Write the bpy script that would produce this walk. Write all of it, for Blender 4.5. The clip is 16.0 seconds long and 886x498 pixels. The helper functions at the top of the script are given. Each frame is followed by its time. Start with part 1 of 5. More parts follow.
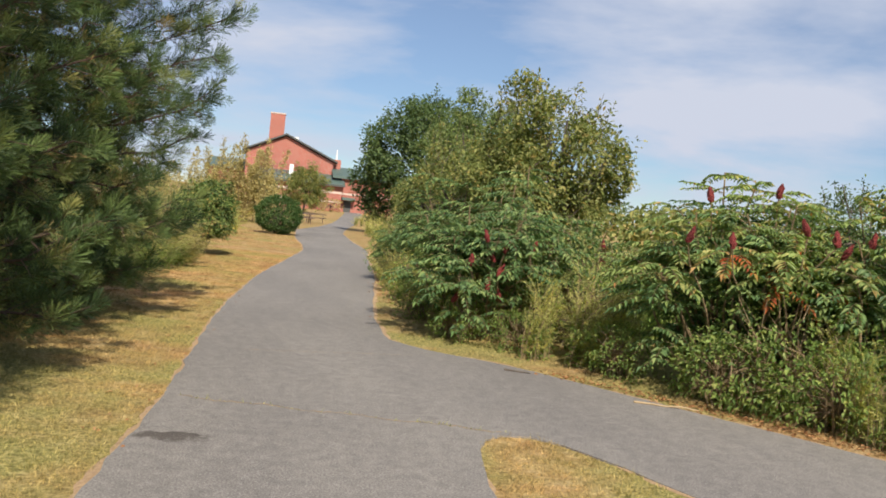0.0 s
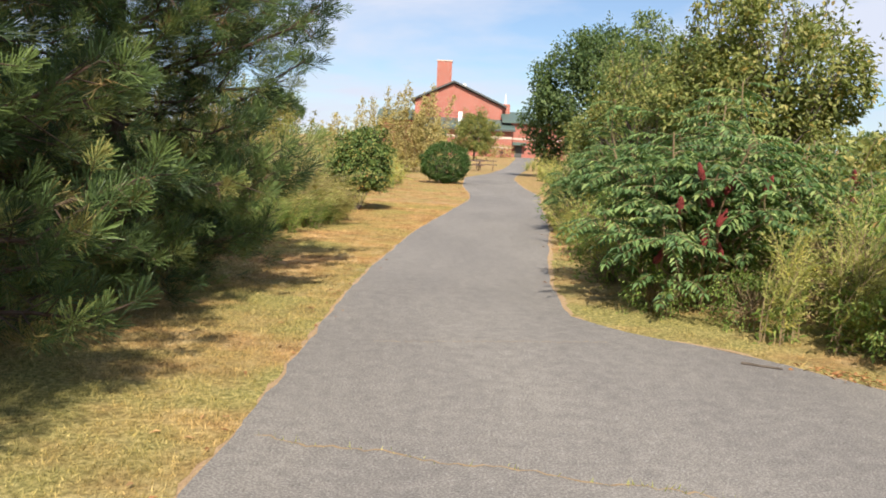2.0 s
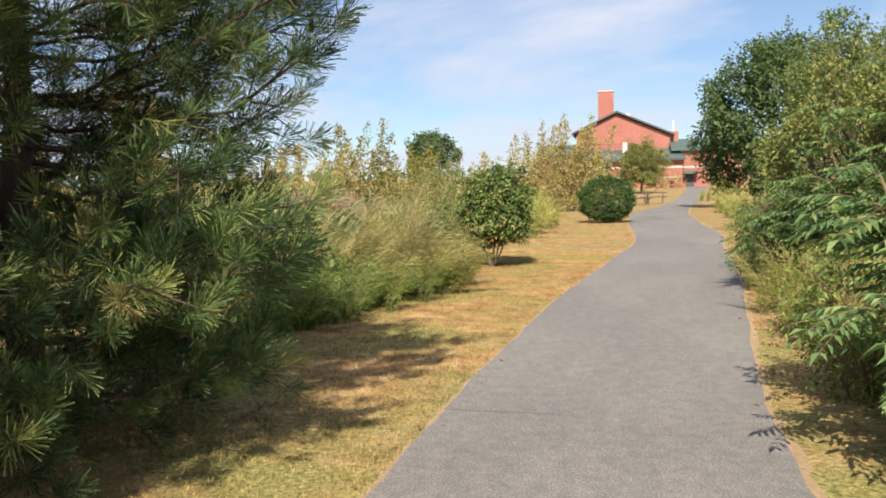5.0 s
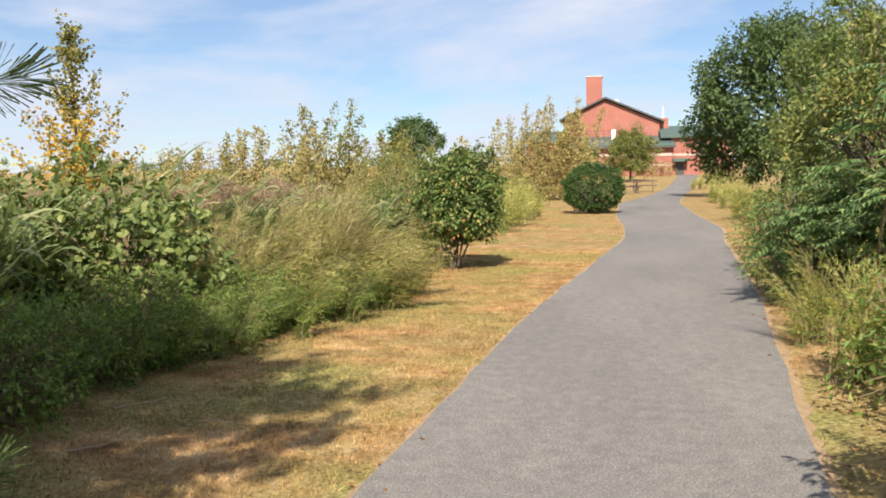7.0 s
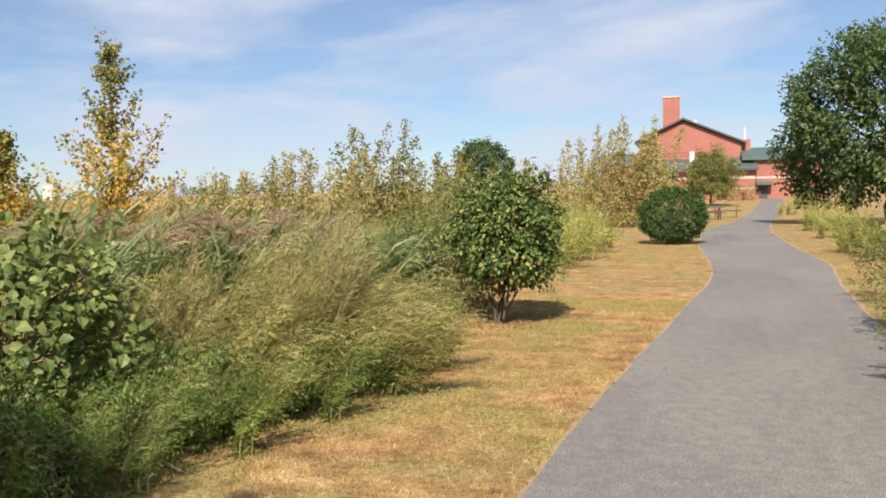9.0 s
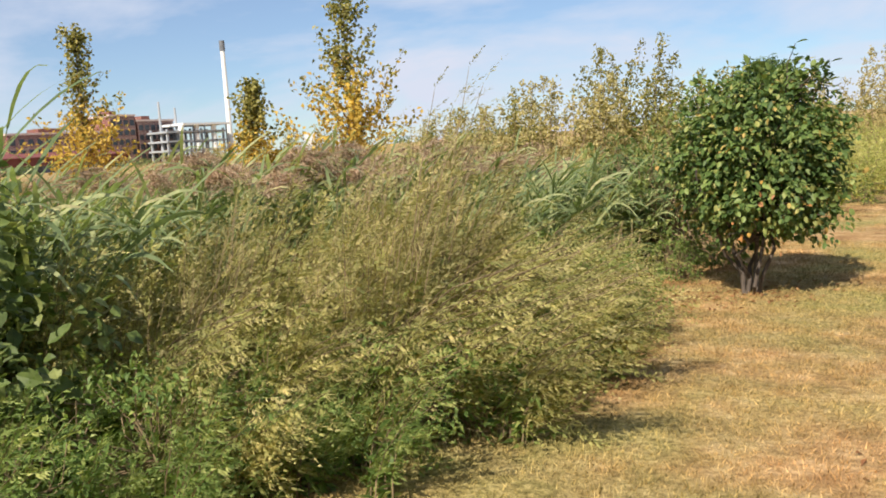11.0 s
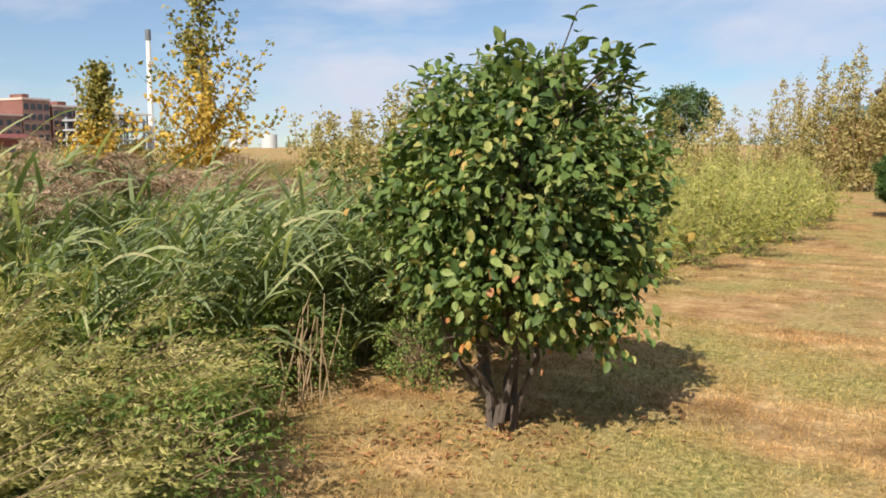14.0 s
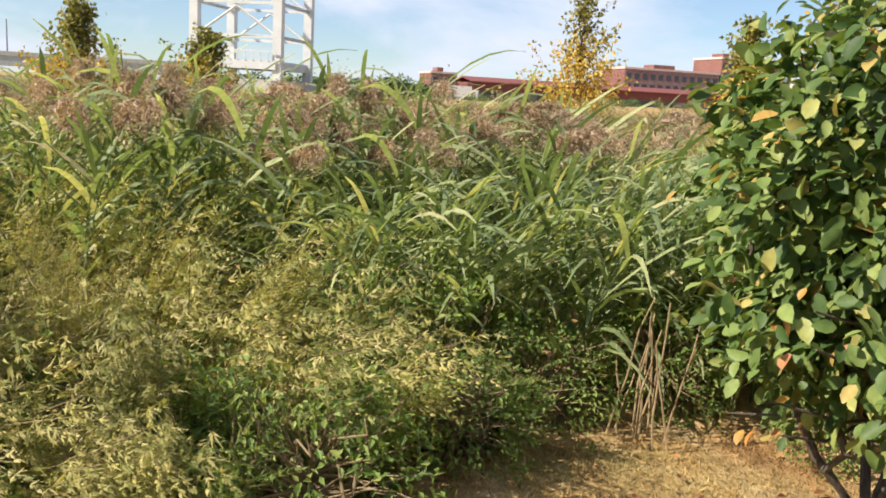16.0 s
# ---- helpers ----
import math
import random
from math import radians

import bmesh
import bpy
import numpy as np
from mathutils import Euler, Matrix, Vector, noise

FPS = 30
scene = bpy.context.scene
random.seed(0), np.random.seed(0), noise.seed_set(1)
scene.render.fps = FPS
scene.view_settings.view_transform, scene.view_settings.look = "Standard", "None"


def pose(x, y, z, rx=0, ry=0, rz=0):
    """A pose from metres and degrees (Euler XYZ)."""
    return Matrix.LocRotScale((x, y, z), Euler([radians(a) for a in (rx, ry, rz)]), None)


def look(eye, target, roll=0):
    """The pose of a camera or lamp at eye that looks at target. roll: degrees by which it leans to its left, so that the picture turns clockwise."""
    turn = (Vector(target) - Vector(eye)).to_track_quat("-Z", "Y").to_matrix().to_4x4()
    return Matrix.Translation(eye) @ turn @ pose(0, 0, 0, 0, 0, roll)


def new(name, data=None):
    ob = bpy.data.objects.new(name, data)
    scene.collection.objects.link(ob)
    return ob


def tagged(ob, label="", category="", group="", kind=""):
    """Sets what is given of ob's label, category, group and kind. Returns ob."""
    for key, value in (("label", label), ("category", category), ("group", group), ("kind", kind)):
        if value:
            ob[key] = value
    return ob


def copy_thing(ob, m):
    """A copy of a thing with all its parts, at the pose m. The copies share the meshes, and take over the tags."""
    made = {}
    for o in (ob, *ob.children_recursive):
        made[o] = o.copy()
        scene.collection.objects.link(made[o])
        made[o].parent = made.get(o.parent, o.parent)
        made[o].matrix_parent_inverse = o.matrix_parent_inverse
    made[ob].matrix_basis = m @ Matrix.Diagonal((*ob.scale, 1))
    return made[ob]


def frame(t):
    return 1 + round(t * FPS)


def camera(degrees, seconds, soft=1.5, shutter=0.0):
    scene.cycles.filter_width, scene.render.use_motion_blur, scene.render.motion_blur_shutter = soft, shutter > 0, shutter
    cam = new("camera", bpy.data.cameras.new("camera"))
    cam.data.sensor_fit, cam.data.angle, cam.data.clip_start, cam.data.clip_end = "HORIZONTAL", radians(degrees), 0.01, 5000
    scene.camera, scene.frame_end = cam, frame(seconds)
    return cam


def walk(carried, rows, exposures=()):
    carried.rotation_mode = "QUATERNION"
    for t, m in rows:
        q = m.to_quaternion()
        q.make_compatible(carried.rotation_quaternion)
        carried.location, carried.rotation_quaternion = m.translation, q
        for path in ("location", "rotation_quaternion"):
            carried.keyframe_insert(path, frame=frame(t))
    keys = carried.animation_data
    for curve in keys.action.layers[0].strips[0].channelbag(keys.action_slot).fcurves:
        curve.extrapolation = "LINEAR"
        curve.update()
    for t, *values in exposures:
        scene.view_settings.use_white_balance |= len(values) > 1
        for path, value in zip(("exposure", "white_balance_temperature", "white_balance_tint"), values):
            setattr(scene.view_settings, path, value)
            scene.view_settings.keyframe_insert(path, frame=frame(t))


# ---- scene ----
cam = camera(54.5, 16.0, 1.8)
PATH = [
    (0, (-0.202, -0.756, 1.651), (0.083, 1.222, 1.575), 5.9),
    (0.5, (-0.093, -0.086, 1.63), (-0.014, 1.911, 1.542), 4.8),
    (1, (-0.071, 0.622, 1.602), (-0.073, 2.616, 1.454), 4.5),
    (1.5, (-0.028, 1.3, 1.57), (0.0, 3.286, 1.333), 3.3),
    (2, (-0.018, 1.952, 1.555), (-0.126, 3.936, 1.323), 2.7),
    (2.5, (0.019, 2.662, 1.565), (-0.145, 4.649, 1.405), 2.5),
    (3, (0.005, 3.307, 1.566), (-0.223, 5.287, 1.398), 3.0),
    (3.5, (-0.021, 3.962, 1.572), (-0.284, 5.935, 1.378), 1.4),
    (6, (0.071, 7.262, 1.631), (-0.522, 9.168, 1.506), -1.3),
    (6.5, (-0.015, 8.001, 1.601), (-0.586, 9.913, 1.465), -0.6),
    (7, (-0.083, 8.686, 1.588), (-0.557, 10.621, 1.411), -1.0),
    (7.5, (-0.171, 9.423, 1.581), (-0.584, 11.367, 1.357), -1.5),
    (8, (-0.228, 10.15, 1.598), (-0.539, 12.104, 1.31), -1.3),
    (8.5, (-0.281, 10.94, 1.598), (-0.628, 12.893, 1.345), -0.2),
    (9, (-0.37, 11.591, 1.651), (-1.007, 13.483, 1.532), -1.1),
    (11.5, (-0.971, 15.483, 1.426), (-2.183, 17.053, 1.172), -3.8),
    (12, (-1.077, 16.092, 1.413), (-2.236, 17.703, 1.159), -4.1),
    (12.5, (-1.119, 16.656, 1.424), (-2.243, 18.293, 1.189), -3.1),
    (13, (-1.147, 17.243, 1.439), (-2.253, 18.892, 1.201), -1.8),
    (13.5, (-1.166, 17.841, 1.441), (-2.164, 19.557, 1.193), -0.8),
    (14, (-1.117, 18.449, 1.45), (-2.179, 20.13, 1.23), -0.0),
    (14.5, (-1.086, 19.017, 1.465), (-2.454, 20.456, 1.224), 1.7),
    (15, (-1.039, 19.541, 1.463), (-2.672, 20.657, 1.17), 3.2),
    (15.5, (-1.088, 19.981, 1.449), (-2.856, 20.859, 1.125), 4.3),
    (16, (-1.112, 20.314, 1.461), (-3.016, 20.816, 1.11), 3.3),
]
walk(cam, [(t, look(eye, target, roll)) for t, eye, target, roll in PATH],
     [(0, 0.3), (0.5, 0.55), (1.5, 0.6), (3.5, 0.58), (7, 0.58), (9, 0.45), (12, 0.5), (14, 0.42), (15, 0.58), (16, 0.74)])

# ---- light ----
SUN_DIR = Vector((0.10, -0.77, 0.69)).normalized()
world = bpy.data.worlds.new("sky")
scene.world = world
world.use_nodes = True
wt = world.node_tree
wt.nodes.clear()


def wnode(kind, **props):
    n = wt.nodes.new(kind)
    for k, v in props.items():
        if k == "operation":
            n.operation = v
        elif k == "blend":
            n.blend_type = v
        elif k == "data":
            n.data_type = v
    return n


sky = wt.nodes.new("ShaderNodeTexSky")
sky.sky_type = "NISHITA"
sky.sun_disc = False
sky.sun_elevation = math.asin(SUN_DIR.z)
sky.sun_rotation = math.atan2(SUN_DIR.x, SUN_DIR.y)
sky.air_density, sky.dust_density, sky.ozone_density = 1.0, 0.0, 4.0
tc = wt.nodes.new("ShaderNodeTexCoord")
sep = wt.nodes.new("ShaderNodeSeparateXYZ")
wt.links.new(tc.outputs["Generated"], sep.inputs[0])
den = wnode("ShaderNodeMath", operation="ADD")
den.inputs[1].default_value = 0.22
wt.links.new(sep.outputs["Z"], den.inputs[0])
den2 = wnode("ShaderNodeMath", operation="MAXIMUM")
den2.inputs[1].default_value = 0.05
wt.links.new(den.outputs[0], den2.inputs[0])
dx = wnode("ShaderNodeMath", operation="DIVIDE")
dy = wnode("ShaderNodeMath", operation="DIVIDE")
wt.links.new(sep.outputs["X"], dx.inputs[0])
wt.links.new(den2.outputs[0], dx.inputs[1])
wt.links.new(sep.outputs["Y"], dy.inputs[0])
wt.links.new(den2.outputs[0], dy.inputs[1])
comb = wt.nodes.new("ShaderNodeCombineXYZ")
wt.links.new(dx.outputs[0], comb.inputs[0])
wt.links.new(dy.outputs[0], comb.inputs[1])
mp = wt.nodes.new("ShaderNodeMapping")
mp.inputs["Scale"].default_value = (0.75, 0.95, 1.0)
mp.inputs["Rotation"].default_value = (0, 0, 0.35)
mp.inputs["Location"].default_value = (1.3, 0.4, 0.0)
wt.links.new(comb.outputs[0], mp.inputs[0])
cn = wt.nodes.new("ShaderNodeTexNoise")
cn.inputs["Scale"].default_value = 1.1
cn.inputs["Detail"].default_value = 7
cn.inputs["Roughness"].default_value = 0.55
cn.inputs["Distortion"].default_value = 0.25
wt.links.new(mp.outputs[0], cn.inputs["Vector"])
cr = wt.nodes.new("ShaderNodeValToRGB")
cr.color_ramp.elements[0].position, cr.color_ramp.elements[0].color = 0.44, (0.20, 0.20, 0.20, 1)
cr.color_ramp.elements[1].position, cr.color_ramp.elements[1].color = 0.62, (1.0, 1.0, 1.0, 1)
wt.links.new(cn.outputs["Fac"], cr.inputs[0])
cm = wnode("ShaderNodeMix", data="RGBA")
wt.links.new(cr.outputs["Color"], cm.inputs["Factor"])
haze = wnode("ShaderNodeMix", data="RGBA", blend="MULTIPLY")
haze.inputs["Factor"].default_value = 1.0
haze.inputs["B"].default_value = (0.80, 0.90, 1.0, 1)
wt.links.new(sky.outputs[0], haze.inputs["A"])
wt.links.new(haze.outputs["Result"], cm.inputs["A"])
cm.inputs["B"].default_value = (6.5, 6.95, 8.2, 1)
bg = wt.nodes.new("ShaderNodeBackground")
bg.inputs["Strength"].default_value = 0.078
wo = wt.nodes.new("ShaderNodeOutputWorld")
wt.links.new(cm.outputs["Result"], bg.inputs[0])
wt.links.new(bg.outputs[0], wo.inputs[0])

sun = new("sun", bpy.data.lights.new("sun", "SUN"))
sun.data.energy, sun.data.angle, sun.data.color = 4.9, radians(0.53), (1.0, 0.91, 0.77)
sun.matrix_world = look(SUN_DIR * 50, (0, 0, 0))


# ---- materials ----
def nodes_of(name):
    m = bpy.data.materials.new(name)
    m.use_nodes = True
    nt = m.node_tree
    return m, nt, nt.nodes["Principled BSDF"]


def ramp(nt, fac, stops):
    r = nt.nodes.new("ShaderNodeValToRGB")
    el = r.color_ramp.elements
    while len(el) < len(stops):
        el.new(0.5)
    for e, (p, c) in zip(el, stops):
        e.position, e.color = p, (*c, 1)
    nt.links.new(fac, r.inputs[0])
    return r.outputs["Color"]


def noise_of(nt, scale, detail=4, rough=0.55, stretch=None, offset=0.0, turn=0.0):
    g = nt.nodes.new("ShaderNodeNewGeometry")
    out = g.outputs["Position"]
    if stretch or offset:
        p = nt.nodes.new("ShaderNodeMapping")
        p.inputs["Scale"].default_value = stretch or (1, 1, 1)
        p.inputs["Location"].default_value = (offset, offset, offset)
        p.inputs["Rotation"].default_value = (0, 0, turn)
        nt.links.new(out, p.inputs[0])
        out = p.outputs[0]
    n = nt.nodes.new("ShaderNodeTexNoise")
    n.inputs["Scale"].default_value = scale
    n.inputs["Detail"].default_value = detail
    n.inputs["Roughness"].default_value = rough
    nt.links.new(out, n.inputs["Vector"])
    return n.outputs["Fac"]


def mixc(nt, fac, a, b, blend="MIX"):
    m = nt.nodes.new("ShaderNodeMix")
    m.data_type, m.blend_type = "RGBA", blend
    for sock, v in ((m.inputs["Factor"], fac), (m.inputs["A"], a), (m.inputs["B"], b)):
        if isinstance(v, (int, float)):
            sock.default_value = v
        elif isinstance(v, tuple):
            sock.default_value = (*v, 1)
        else:
            nt.links.new(v, sock)
    return m.outputs["Result"]


def bump(nt, bsdf, height, strength, dist=0.01):
    b = nt.nodes.new("ShaderNodeBump")
    b.inputs["Strength"].default_value, b.inputs["Distance"].default_value = strength, dist
    nt.links.new(height, b.inputs["Height"])
    nt.links.new(b.outputs[0], bsdf.inputs["Normal"])


def leaf_mat(name, stops, rough=0.5, through_light=0.35):
    """Foliage: each leaf takes its own tone; thin leaves let some light through."""
    m, nt, b = nodes_of(name)
    g = nt.nodes.new("ShaderNodeNewGeometry")
    col = ramp(nt, g.outputs["Random Per Island"], stops)
    n = noise_of(nt, 2.2, 3)
    col = mixc(nt, 0.6, col, ramp(nt, n, [(0.3, (0.55, 0.58, 0.5)), (0.7, (1.25, 1.2, 1.05))]), "MULTIPLY")
    f = noise_of(nt, 38, 2)
    col = mixc(nt, 0.5, col, ramp(nt, f, [(0.32, (0.66, 0.70, 0.66)), (0.68, (1.28, 1.24, 1.2))]), "MULTIPLY")
    nt.links.new(col, b.inputs["Base Color"])
    b.inputs["Roughness"].default_value = rough
    b.inputs["Specular IOR Level"].default_value = 0.28
    if through_light:
        t = nt.nodes.new("ShaderNodeBsdfTranslucent")
        nt.links.new(mixc(nt, 1.0, col, (1.0, 1.05, 0.5), "MULTIPLY"), t.inputs[0])
        mx = nt.nodes.new("ShaderNodeMixShader")
        mx.inputs[0].default_value = through_light
        nt.links.new(b.outputs[0], mx.inputs[1])
        nt.links.new(t.outputs[0], mx.inputs[2])
        nt.links.new(mx.outputs[0], nt.nodes["Material Output"].inputs[0])
    return m


def solid(name, c1, c2, scale=6.0, rough=0.7, metal=0.0, bumpy=0.0, stretch=None):
    m, nt, b = nodes_of(name)
    n = noise_of(nt, scale, 5, 0.6, stretch)
    f = noise_of(nt, scale * 9, 3, 0.6, stretch)
    col = mixc(nt, 0.35, ramp(nt, n, [(0.3, c1), (0.7, c2)]), ramp(nt, f, [(0.3, c1), (0.7, c2)]))
    nt.links.new(col, b.inputs["Base Color"])
    b.inputs["Roughness"].default_value, b.inputs["Metallic"].default_value = rough, metal
    if bumpy:
        bump(nt, b, f, bumpy)
    return m


def asphalt_mat():
    m, nt, b = nodes_of("worn asphalt")
    fine = noise_of(nt, 75, 3, 0.75)
    mid = noise_of(nt, 9, 5, 0.6)
    big = noise_of(nt, 0.55, 4, 0.6, (1.0, 0.35, 1.0))
    v = nt.nodes.new("ShaderNodeTexVoronoi")
    v.inputs["Scale"].default_value = 105
    g = nt.nodes.new("ShaderNodeNewGeometry")
    nt.links.new(g.outputs["Position"], v.inputs["Vector"])
    col = ramp(nt, fine, [(0.32, (0.12, 0.110, 0.102)), (0.5, (0.22, 0.203, 0.188)), (0.68, (0.36, 0.338, 0.312))])
    col = mixc(nt, 0.55, col, ramp(nt, mid, [(0.3, (0.7, 0.7, 0.71)), (0.7, (1.25, 1.24, 1.22))]), "MULTIPLY")
    col = mixc(nt, 0.7, col, ramp(nt, big, [(0.3, (0.74, 0.74, 0.76)), (0.7, (1.2, 1.19, 1.16))]), "MULTIPLY")
    stone = ramp(nt, v.outputs["Color"], [(0.84, (0, 0, 0)), (0.92, (0.8, 0.8, 0.8))])
    col = mixc(nt, stone, col, (0.34, 0.325, 0.31))
    # an old oil spill with a ragged rim
    sp = nt.nodes.new("ShaderNodeMapping")
    sp.inputs["Location"].default_value = (1.06 / 0.54, -5.08 / 0.25, 0)
    sp.inputs["Scale"].default_value = (1 / 0.54, 1 / 0.25, 0)
    nt.links.new(g.outputs["Position"], sp.inputs[0])
    ln = nt.nodes.new("ShaderNodeVectorMath")
    ln.operation = "LENGTH"
    nt.links.new(sp.outputs[0], ln.inputs[0])
    rim = nt.nodes.new("ShaderNodeMath")
    rim.operation = "ADD"
    nt.links.new(ln.outputs["Value"], rim.inputs[0])
    nt.links.new(mid, rim.inputs[1])
    spill = ramp(nt, rim.outputs[0], [(0.0, (0.9, 0.9, 0.9)), (1.0, (0, 0, 0))])
    spill_r = spill.node.color_ramp.elements
    spill_r[0].position, spill_r[1].position = 0.82, 1.0
    col = mixc(nt, spill, col, mixc(nt, 1.0, col, (0.38, 0.35, 0.33), "MULTIPLY"))
    nt.links.new(col, b.inputs["Base Color"])
    b.inputs["Roughness"].default_value = 0.88
    b.inputs["Specular IOR Level"].default_value = 0.3
    bump(nt, b, fine, 0.55, 0.004)
    return m


def lawn_stops(nt):
    """Mown grass burnt by a dry summer: straw, ochre and tired green in patches, greener towards the pines."""
    a = noise_of(nt, 0.55, 4, 0.6)
    c = noise_of(nt, 3.2, 6, 0.7)
    e = noise_of(nt, 22, 4, 0.75)
    straw = ramp(nt, c, [(0.33, (0.26, 0.14, 0.068)), (0.5, (0.45, 0.275, 0.135)), (0.66, (0.62, 0.435, 0.25))])
    green = ramp(nt, e, [(0.33, (0.14, 0.15, 0.045)), (0.5, (0.30, 0.285, 0.10)), (0.66, (0.48, 0.42, 0.18))])
    band = noise_of(nt, 1.5, 2, 0.5, (0.22, 1.7, 1.0), 4.0, -0.5)
    straw = mixc(nt, 0.65, straw, ramp(nt, band, [(0.38, (0.70, 0.74, 0.70)), (0.60, (1.20, 1.16, 1.10))]), "MULTIPLY")
    g = nt.nodes.new("ShaderNodeNewGeometry")
    sp = nt.nodes.new("ShaderNodeSeparateXYZ")
    nt.links.new(g.outputs["Position"], sp.inputs[0])
    mr = nt.nodes.new("ShaderNodeMapRange")
    mr.inputs["From Min"].default_value, mr.inputs["From Max"].default_value = 17.0, 9.0
    mr.inputs["To Min"].default_value, mr.inputs["To Max"].default_value = -0.02, 0.08
    nt.links.new(sp.outputs["Y"], mr.inputs["Value"])
    ad = nt.nodes.new("ShaderNodeMath")
    nt.links.new(a, ad.inputs[0])
    nt.links.new(mr.outputs[0], ad.inputs[1])
    return mixc(nt, ramp(nt, ad.outputs[0], [(0.42, (0.10, 0.10, 0.10)), (0.66, (0.9, 0.9, 0.9))]), straw, green), e


def ground_mat():
    m, nt, b = nodes_of("dry turf")
    col, e = lawn_stops(nt)
    col = mixc(nt, 0.5, col, ramp(nt, e, [(0.36, (0.42, 0.40, 0.38)), (0.62, (1.15, 1.13, 1.08))]), "MULTIPLY")
    nt.links.new(col, b.inputs["Base Color"])
    b.inputs["Roughness"].default_value = 0.95
    b.inputs["Specular IOR Level"].default_value = 0.1
    bump(nt, b, e, 0.9, 0.03)
    return m


def blade_mat():
    m, nt, b = nodes_of("mown grass blades")
    col, e = lawn_stops(nt)
    g = nt.nodes.new("ShaderNodeNewGeometry")
    col = mixc(nt, 0.75, col, ramp(nt, g.outputs["Random Per Island"], [(0.0, (0.34, 0.40, 0.28)), (0.5, (0.98, 0.95, 0.87)), (1.0, (1.7, 1.58, 1.35))]), "MULTIPLY")
    nt.links.new(col, b.inputs["Base Color"])
    b.inputs["Roughness"].default_value = 0.7
    b.inputs["Specular IOR Level"].default_value = 0.2
    return m


def brick_mat(name, c1, c2):
    m, nt, b = nodes_of(name)
    g = nt.nodes.new("ShaderNodeNewGeometry")
    mp2 = nt.nodes.new("ShaderNodeMapping")
    mp2.inputs["Rotation"].default_value = (radians(-90), 0, 0)
    nt.links.new(g.outputs["Position"], mp2.inputs[0])
    br = nt.nodes.new("ShaderNodeTexBrick")
    br.inputs["Color1"].default_value, br.inputs["Color2"].default_value = (*c1, 1), (*c2, 1)
    br.inputs["Mortar"].default_value = (0.40, 0.30, 0.25, 1)
    br.inputs["Scale"].default_value = 4.4
    br.inputs["Mortar Size"].default_value = 0.012
    nt.links.new(mp2.outputs[0], br.inputs["Vector"])
    n = noise_of(nt, 0.5, 5, 0.6)
    nt.links.new(mixc(nt, 0.6, br.outputs["Color"], ramp(nt, n, [(0.3, (0.85, 0.82, 0.82)), (0.7, (1.12, 1.1, 1.1))]), "MULTIPLY"), b.inputs["Base Color"])
    b.inputs["Roughness"].default_value = 0.9
    return m


M = {}
M["asphalt"] = asphalt_mat()
M["turf"] = ground_mat()
M["blade"] = blade_mat()
M["edge"] = solid("dry soil and thatch", (0.33, 0.205, 0.11), (0.58, 0.41, 0.24), 30, 0.95, bumpy=0.8)
M["litter"] = leaf_mat("fallen leaves", [(0.0, (0.22, 0.09, 0.04)), (0.5, (0.34, 0.17, 0.08)), (1.0, (0.45, 0.28, 0.14))], 0.8, 0.0)
M["bark"] = solid("grey brown bark", (0.06, 0.045, 0.035), (0.17, 0.135, 0.11), 22, 0.9, bumpy=0.6, stretch=(1, 1, 0.3))
M["stem"] = solid("dry stems", (0.16, 0.11, 0.06), (0.30, 0.22, 0.12), 15, 0.85)
M["pinebark"] = solid("pine bark", (0.05, 0.032, 0.024), (0.14, 0.09, 0.065), 18, 0.95, bumpy=0.7, stretch=(1, 1, 0.4))
M["needle"] = leaf_mat("pine needles", [(0.0, (0.028, 0.052, 0.022)), (0.45, (0.075, 0.125, 0.045)), (0.8, (0.17, 0.24, 0.082)), (0.96, (0.29, 0.325, 0.11)), (1.0, (0.33, 0.25, 0.10))], 0.5, 0.12)
M["oldneedle"] = leaf_mat("old pine needles", [(0.0, (0.10, 0.07, 0.03)), (1.0, (0.30, 0.20, 0.08))], 0.6, 0.1)
M["cone"] = solid("pine cone", (0.10, 0.05, 0.025), (0.22, 0.12, 0.06), 40, 0.8, bumpy=0.6)
M["sumac"] = leaf_mat("sumac leaves", [(0.0, (0.085, 0.155, 0.07)), (0.6, (0.175, 0.29, 0.12)), (1.0, (0.36, 0.44, 0.18))], 0.5)
M["sumactop"] = leaf_mat("sun bleached sumac leaves", [(0.0, (0.16, 0.24, 0.08)), (0.7, (0.33, 0.42, 0.15)), (0.92, (0.48, 0.46, 0.18)), (1.0, (0.48, 0.24, 0.10))], 0.5)
M["fruit"] = solid("red sumac fruit", (0.10, 0.010, 0.012), (0.25, 0.028, 0.022), 60, 0.7, bumpy=0.8)
M["olive"] = leaf_mat("olive tree leaves", [(0.0, (0.13, 0.17, 0.055)), (0.5, (0.25, 0.285, 0.095)), (0.9, (0.40, 0.39, 0.155)), (1.0, (0.54, 0.38, 0.13))], 0.5)
M["darkleaf"] = leaf_mat("dark tree leaves", [(0.0, (0.065, 0.115, 0.055)), (0.6, (0.13, 0.195, 0.08)), (1.0, (0.22, 0.29, 0.115))], 0.5)
M["midleaf"] = leaf_mat("green tree leaves", [(0.0, (0.09, 0.145, 0.055)), (0.6, (0.185, 0.25, 0.09)), (1.0, (0.32, 0.37, 0.14))], 0.5)
